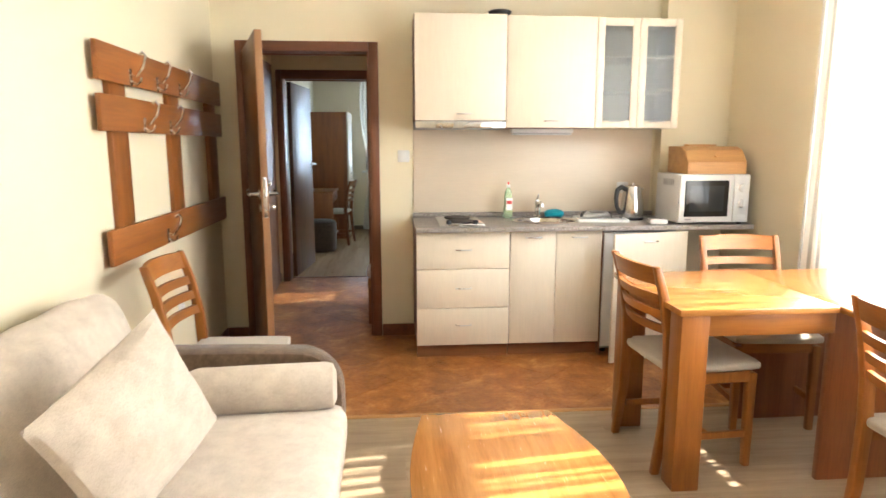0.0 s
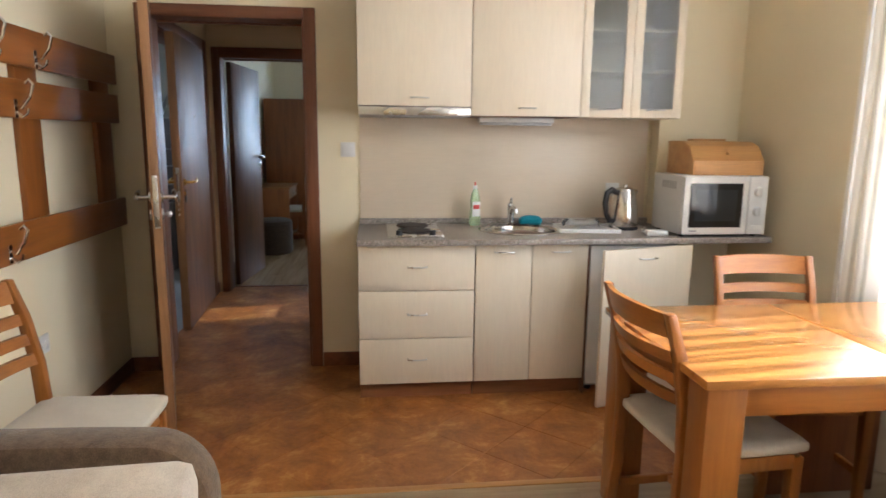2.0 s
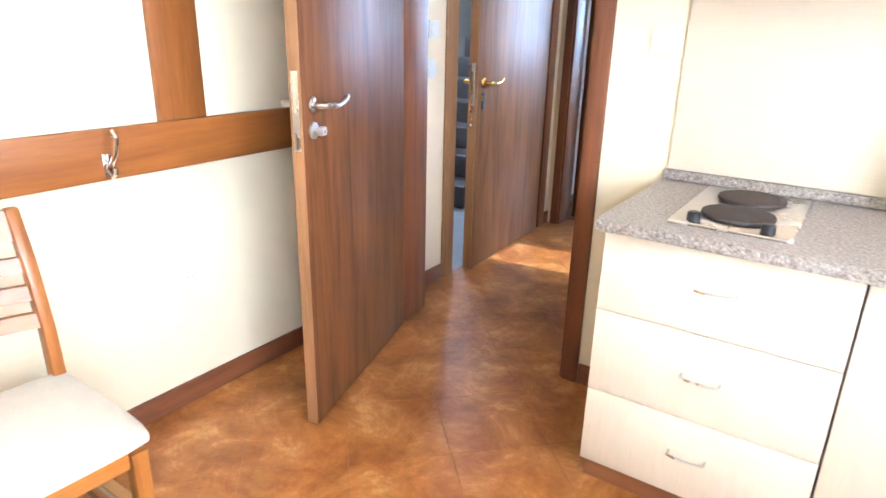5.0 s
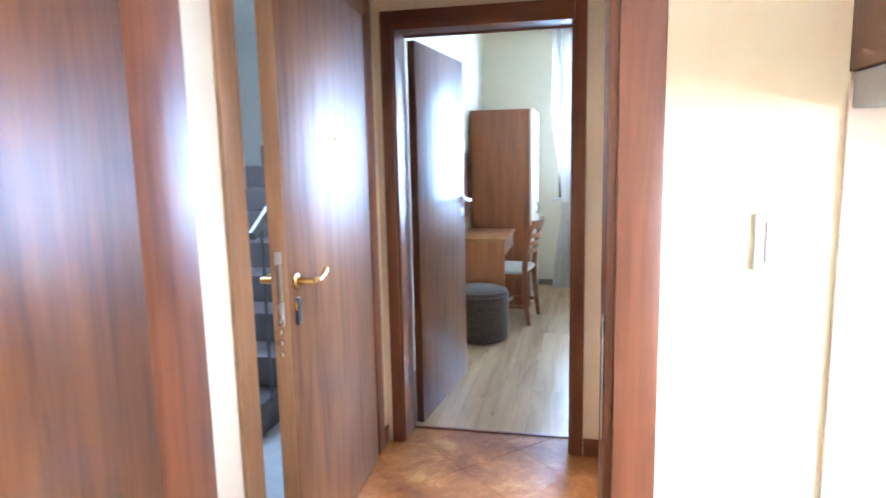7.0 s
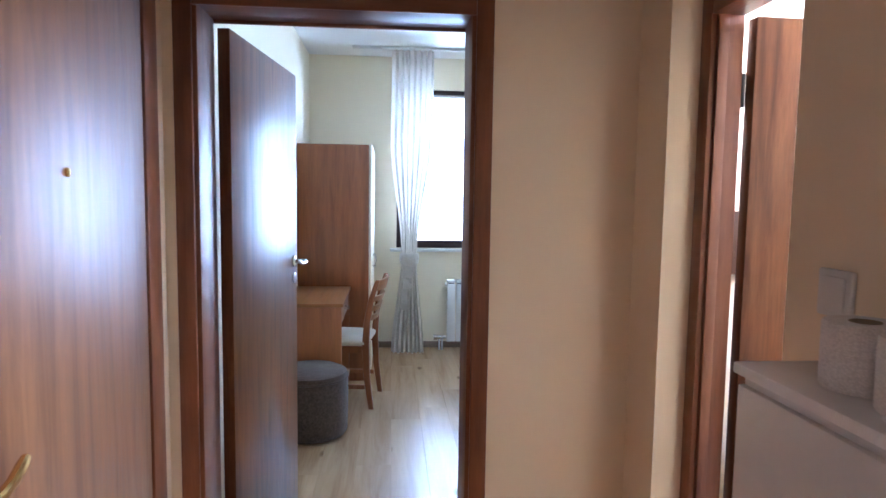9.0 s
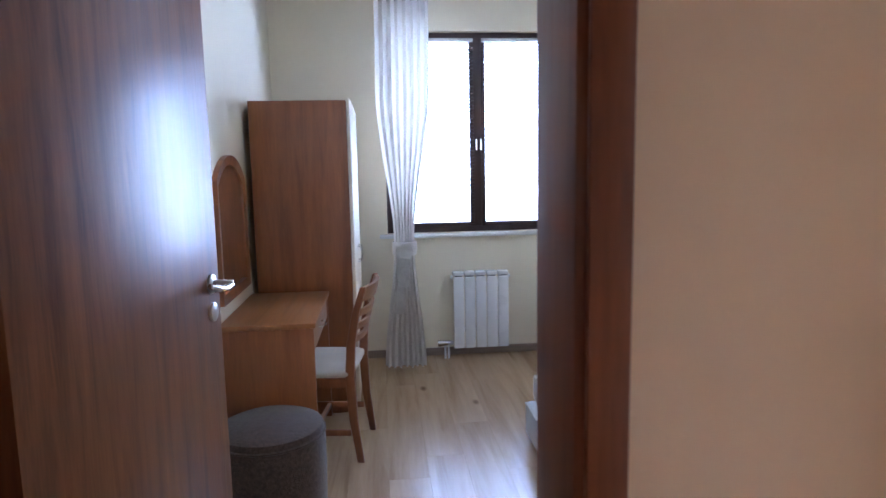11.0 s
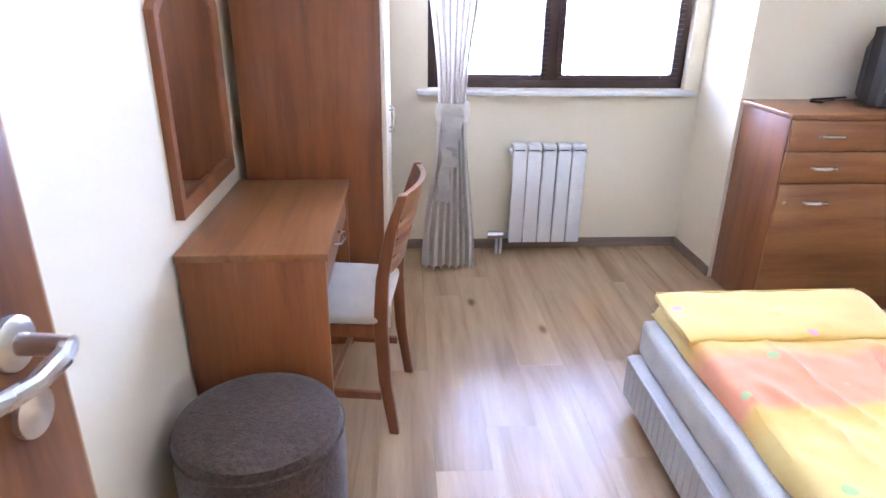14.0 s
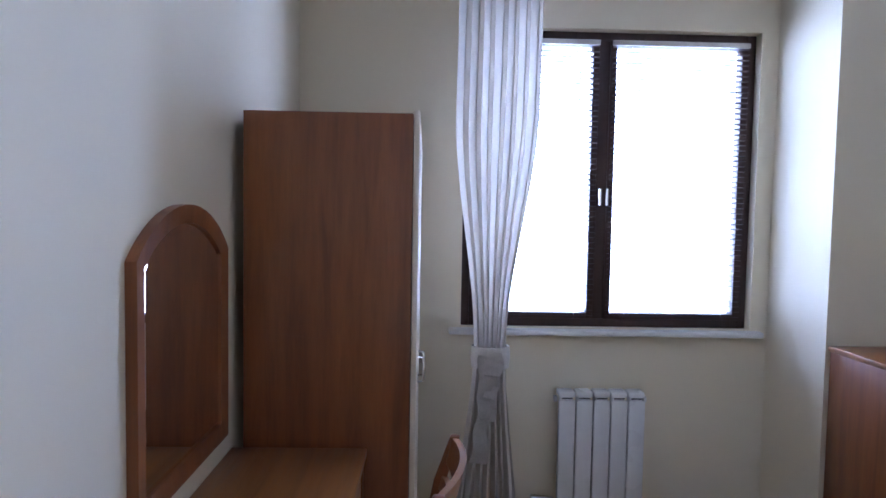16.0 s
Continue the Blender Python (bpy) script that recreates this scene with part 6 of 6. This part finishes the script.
part("control_strip", block((-0.145, -0.1575, 0.026), (0.145, -0.154, 0.052), 0.002), BLACKPL, tv)
part("maker_badge", block((-0.012, -0.1565, 0.060), (0.012, -0.1545, 0.068), 0.0006), STEEL, tv, "small bright badge")
for x in (0.06, 0.085, 0.11):
    part("button", block((x, -0.160, 0.034), (x + 0.015, -0.157, 0.043), 0.002), GREYPL, tv)
part("stand", block((-0.13, -0.12, 0.0), (0.13, 0.09, 0.013), 0.004), BLACKPL, tv)
solo("antenna_cable", tube([(1.92, 10.09, 0.984), (1.86, 10.06, 0.984), (1.80, 10.00, 0.984), (1.76, 10.03, 0.984), (1.80, 10.09, 0.984), (1.88, 10.11, 0.984), (2.0, 10.12, 0.99)], 0.005, 8), BLACKPL, label="black cable coiled beside the television", category="cable")


def single_bed(x0, label):
    t = thing("single_bed", (x0 + 0.445, 8.03, 0), 0, label, "bed", "beds side by side")
    part("bed_base", block((-0.475, -1.0, 0.045), (0.445, 1.0, 0.215), 0.025), WHITECLOTH, t, "white quilted base")
    for k in range(48):
        part("quilt_rib", block((-0.4775, -0.975 + 0.0405 * k, 0.055), (-0.4742, -0.937 + 0.0405 * k, 0.205), 0.0014, None, 1), WHITECLOTH, t)
    part("base_piping", tube([(-0.4755, -0.97, 0.209), (-0.4755, 0.97, 0.209)], 0.006, 8), WHITECLOTH, t, "white piping along the base")
    part("mattress", moved(cushion((0.885, 1.99, 0.155), 0.01, 0.035, 12, 2, 0.004), pose(0, 0, 0.213)), SHEET, t, "ecru sheeted mattress")
    for sx in (-1, 1):
        for sy in (-1, 1):
            part("foot", lathe([(0, 0), (0.025, 0), (0.022, 0.046), (0, 0.046)], 12, None, (sx * 0.38, sy * 0.92, 0)), BLACKPL, t)
    return t


bed1 = single_bed(0.632, "single bed with white base and ecru sheet")
bed2 = copy_thing(bed1, pose(1.995, 8.03, 0))


def folded_duvet(seed):
    """A duvet laid along the bed, its far end folded back and its edges soft."""
    own = bmesh.new()
    nx, ny = 60, 130
    rnd = Vector((seed * 5.3, seed * 2.1, 0))
    top, low = [], []
    for j in range(ny + 1):
        v = j / ny
        tl_, ll_ = [], []
        for i in range(nx + 1):
            u = i / nx
            x = (u - 0.5) * 0.76
            y = (v - 0.5) * 1.92
            e = min(u, 1 - u) * 0.76
            ey = min(v, 1 - v) * 1.92
            edge = min(1.0, e / 0.03) ** 0.5 * min(1.0, ey / 0.025) ** 0.5
            q = Vector((x * 5, y * 5, 0)) + rnd
            fold = max(0.0, min(1.0, (y - 0.66) / 0.07))
            h = 0.060 + 0.010 * noise.noise(q) + 0.006 * noise.noise(q * 3.1) + 0.004 * fold
            ridge = 1 - abs(noise.noise(Vector((x * 5 + 0.6 * y, y * 2.2, 4.0)) + rnd))
            h += 0.014 * ridge ** 9 - 0.004
            wob = 0.010 * noise.noise(Vector((y * 4, seed, 0))) * (1 if u > 0.5 else -1)
            h -= 0.012 * math.exp(-((x - 0.5 * y + 0.1) / 0.03) ** 2) * (0.5 + 0.5 * noise.noise(q * 0.7))
            tl_.append(own.verts.new((x + wob, y, 0.004 + h * edge)))
            ll_.append(own.verts.new((x + wob, y, 0.0)))
        top.append(tl_)
        low.append(ll_)
    for j in range(ny):
        for i in range(nx):
            own.faces.new((top[j][i], top[j][i + 1], top[j + 1][i + 1], top[j + 1][i]))
            own.faces.new((low[j][i], low[j + 1][i], low[j + 1][i + 1], low[j][i + 1]))
    for j in range(ny):
        for i, s in ((0, 1), (nx, -1)):
            own.faces.new((top[j][i], top[j + 1][i], low[j + 1][i], low[j][i]))
    for i in range(nx):
        for j in (0, ny):
            own.faces.new((top[j][i], top[j][i + 1], low[j][i + 1], low[j][i]))
    return own


def lay_duvet(x, y, seed, label):
    t = thing("duvet", (x, y, 0.376), 0, label, "duvet", "duvets on the beds")
    part("cover", folded_duvet(seed), DUVET, t)
    part("turned_back_end", moved(cushion((0.765, 0.300, 0.028), 0.003, 0.010, 18, seed + 4, 0.012), pose(0, 0.812, 0.052, 4, 0, 0.6)), DUVET, t, "far end of the duvet folded over itself")
    for z, inset in ((0.086, 0.0), (0.060, 0.004)):
        pts = [(-0.372 + 0.744 * k / 20, 0.962 - inset + 0.004 * noise.noise(Vector((k * 0.5, seed, z * 30))), z + 0.004 * noise.noise(Vector((k * 0.4, z * 40, seed)))) for k in range(21)]
        part("hem", tube(pts, 0.0035, 6), DUVET, t)
    return t


lay_duvet(1.055, 8.065, 1, "yellow and orange banded duvet lying on the bed")
lay_duvet(1.990, 8.075, 2, "yellow and orange banded duvet lying on the second bed")


# ---------------------------------------------------------------- floor tiles and planks
def clip_poly(poly, x0, x1, y0, y1):
    for ax, lim, keep in ((0, x0, 1), (0, x1, -1), (1, y0, 1), (1, y1, -1)):
        res = []
        for a, b in zip(poly, poly[1:] + poly[:1]):
            ia, ib = (a[ax] - lim) * keep >= 0, (b[ax] - lim) * keep >= 0
            if ia:
                res.append(a)
            if ia != ib:
                s = (lim - a[ax]) / (b[ax] - a[ax])
                res.append((a[0] + s * (b[0] - a[0]), a[1] + s * (b[1] - a[1])))
        poly = res
        if len(poly) < 3:
            return []
    return poly


def piece(name, poly, z0, z1, material, parent, lip=0.0015):
    """A flat floor piece with a small eased edge, as its own object."""
    area = 0.5 * abs(sum(a[0] * b[1] - a[1] * b[0] for a, b in zip(poly, poly[1:] + poly[:1])))
    if area < 0.0004:
        return
    cx, cy = sum(p[0] for p in poly) / len(poly), sum(p[1] for p in poly) / len(poly)
    n = len(poly)
    verts, faces = [], []
    for z, k in ((z0, 1.0), (z1 - lip, 1.0), (z1, 0.0)):
        for x, y in poly:
            dx, dy = x - cx, y - cy
            ln = math.hypot(dx, dy) or 1
            f = 1.0 if k else max(0.0, 1 - lip * 1.4 / ln)
            verts.append((dx * f, dy * f, z))
    for r in range(2):
        for i in range(n):
            j = (i + 1) % n
            faces.append((r * n + i, r * n + j, (r + 1) * n + j, (r + 1) * n + i))
    faces.append(tuple(range(2 * n, 3 * n)))
    me = bpy.data.meshes.new(name)
    me.from_pydata(verts, [], faces)
    me.materials.append(material)
    ob = new(name, me)
    ob.parent = parent
    ob.location = (cx, cy, 0)


def lay_tiles(parent, x0, x1, y0, y1, size=0.332, gap=0.0014):
    step = size * math.sqrt(2)
    h = (size - gap) / math.sqrt(2)
    for a in range(-30, 40):
        for b in range(-30, 60):
            cx, cy = 0.1 + (a + b) * step / 2, 3.33 + (a - b) * step / 2
            if cx < x0 - 0.3 or cx > x1 + 0.3 or cy < y0 - 0.3 or cy > y1 + 0.3:
                continue
            poly = clip_poly([(cx - h, cy), (cx, cy - h), (cx + h, cy), (cx, cy + h)], x0, x1, y0, y1)
            if len(poly) > 2:
                area = 0.5 * sum(p[0] * q[1] - p[1] * q[0] for p, q in zip(poly, poly[1:] + poly[:1]))
                piece("tile", poly if area > 0 else poly[::-1], -0.0085, 0.0, TILE, parent, 0.0007)


def lay_planks(parent, x0, x1, y0, y1, along, material, wide=0.19, long=1.28, gap=0.0002):
    rng = random.Random(7)
    u0, u1, v0, v1 = (x0, x1, y0, y1) if along == "x" else (y0, y1, x0, x1)
    v = v0
    while v < v1 - 0.002:
        w = min(wide, v1 - v)
        u = u0 - rng.random() * long
        while u < u1:
            a, b = max(u, u0), min(u + long, u1)
            if b - a > 0.01:
                p, q, r, s = a + gap, b - gap, v + gap, v + w - gap
                if along == "x":
                    piece("plank", [(p, r), (q, r), (q, s), (p, s)], -0.0085, 0.0, material, parent, 0.0002)
                else:
                    piece("plank", [(r, p), (s, p), (s, q), (r, q)], -0.0085, 0.0, material, parent, 0.0002)
            u += long
        v += wide


lay_tiles(floor_tiled, LX, RX, 3.331, KY)
lay_tiles(floor_hall, -0.80, 0.62, KY + 0.001, 6.775)
lay_planks(floor_living, LX, RX, -1.3, 3.294, "x", PALEOAK)
lay_planks(floor_bed, BX0, BX1, 6.801, BY1, "y", OAK)
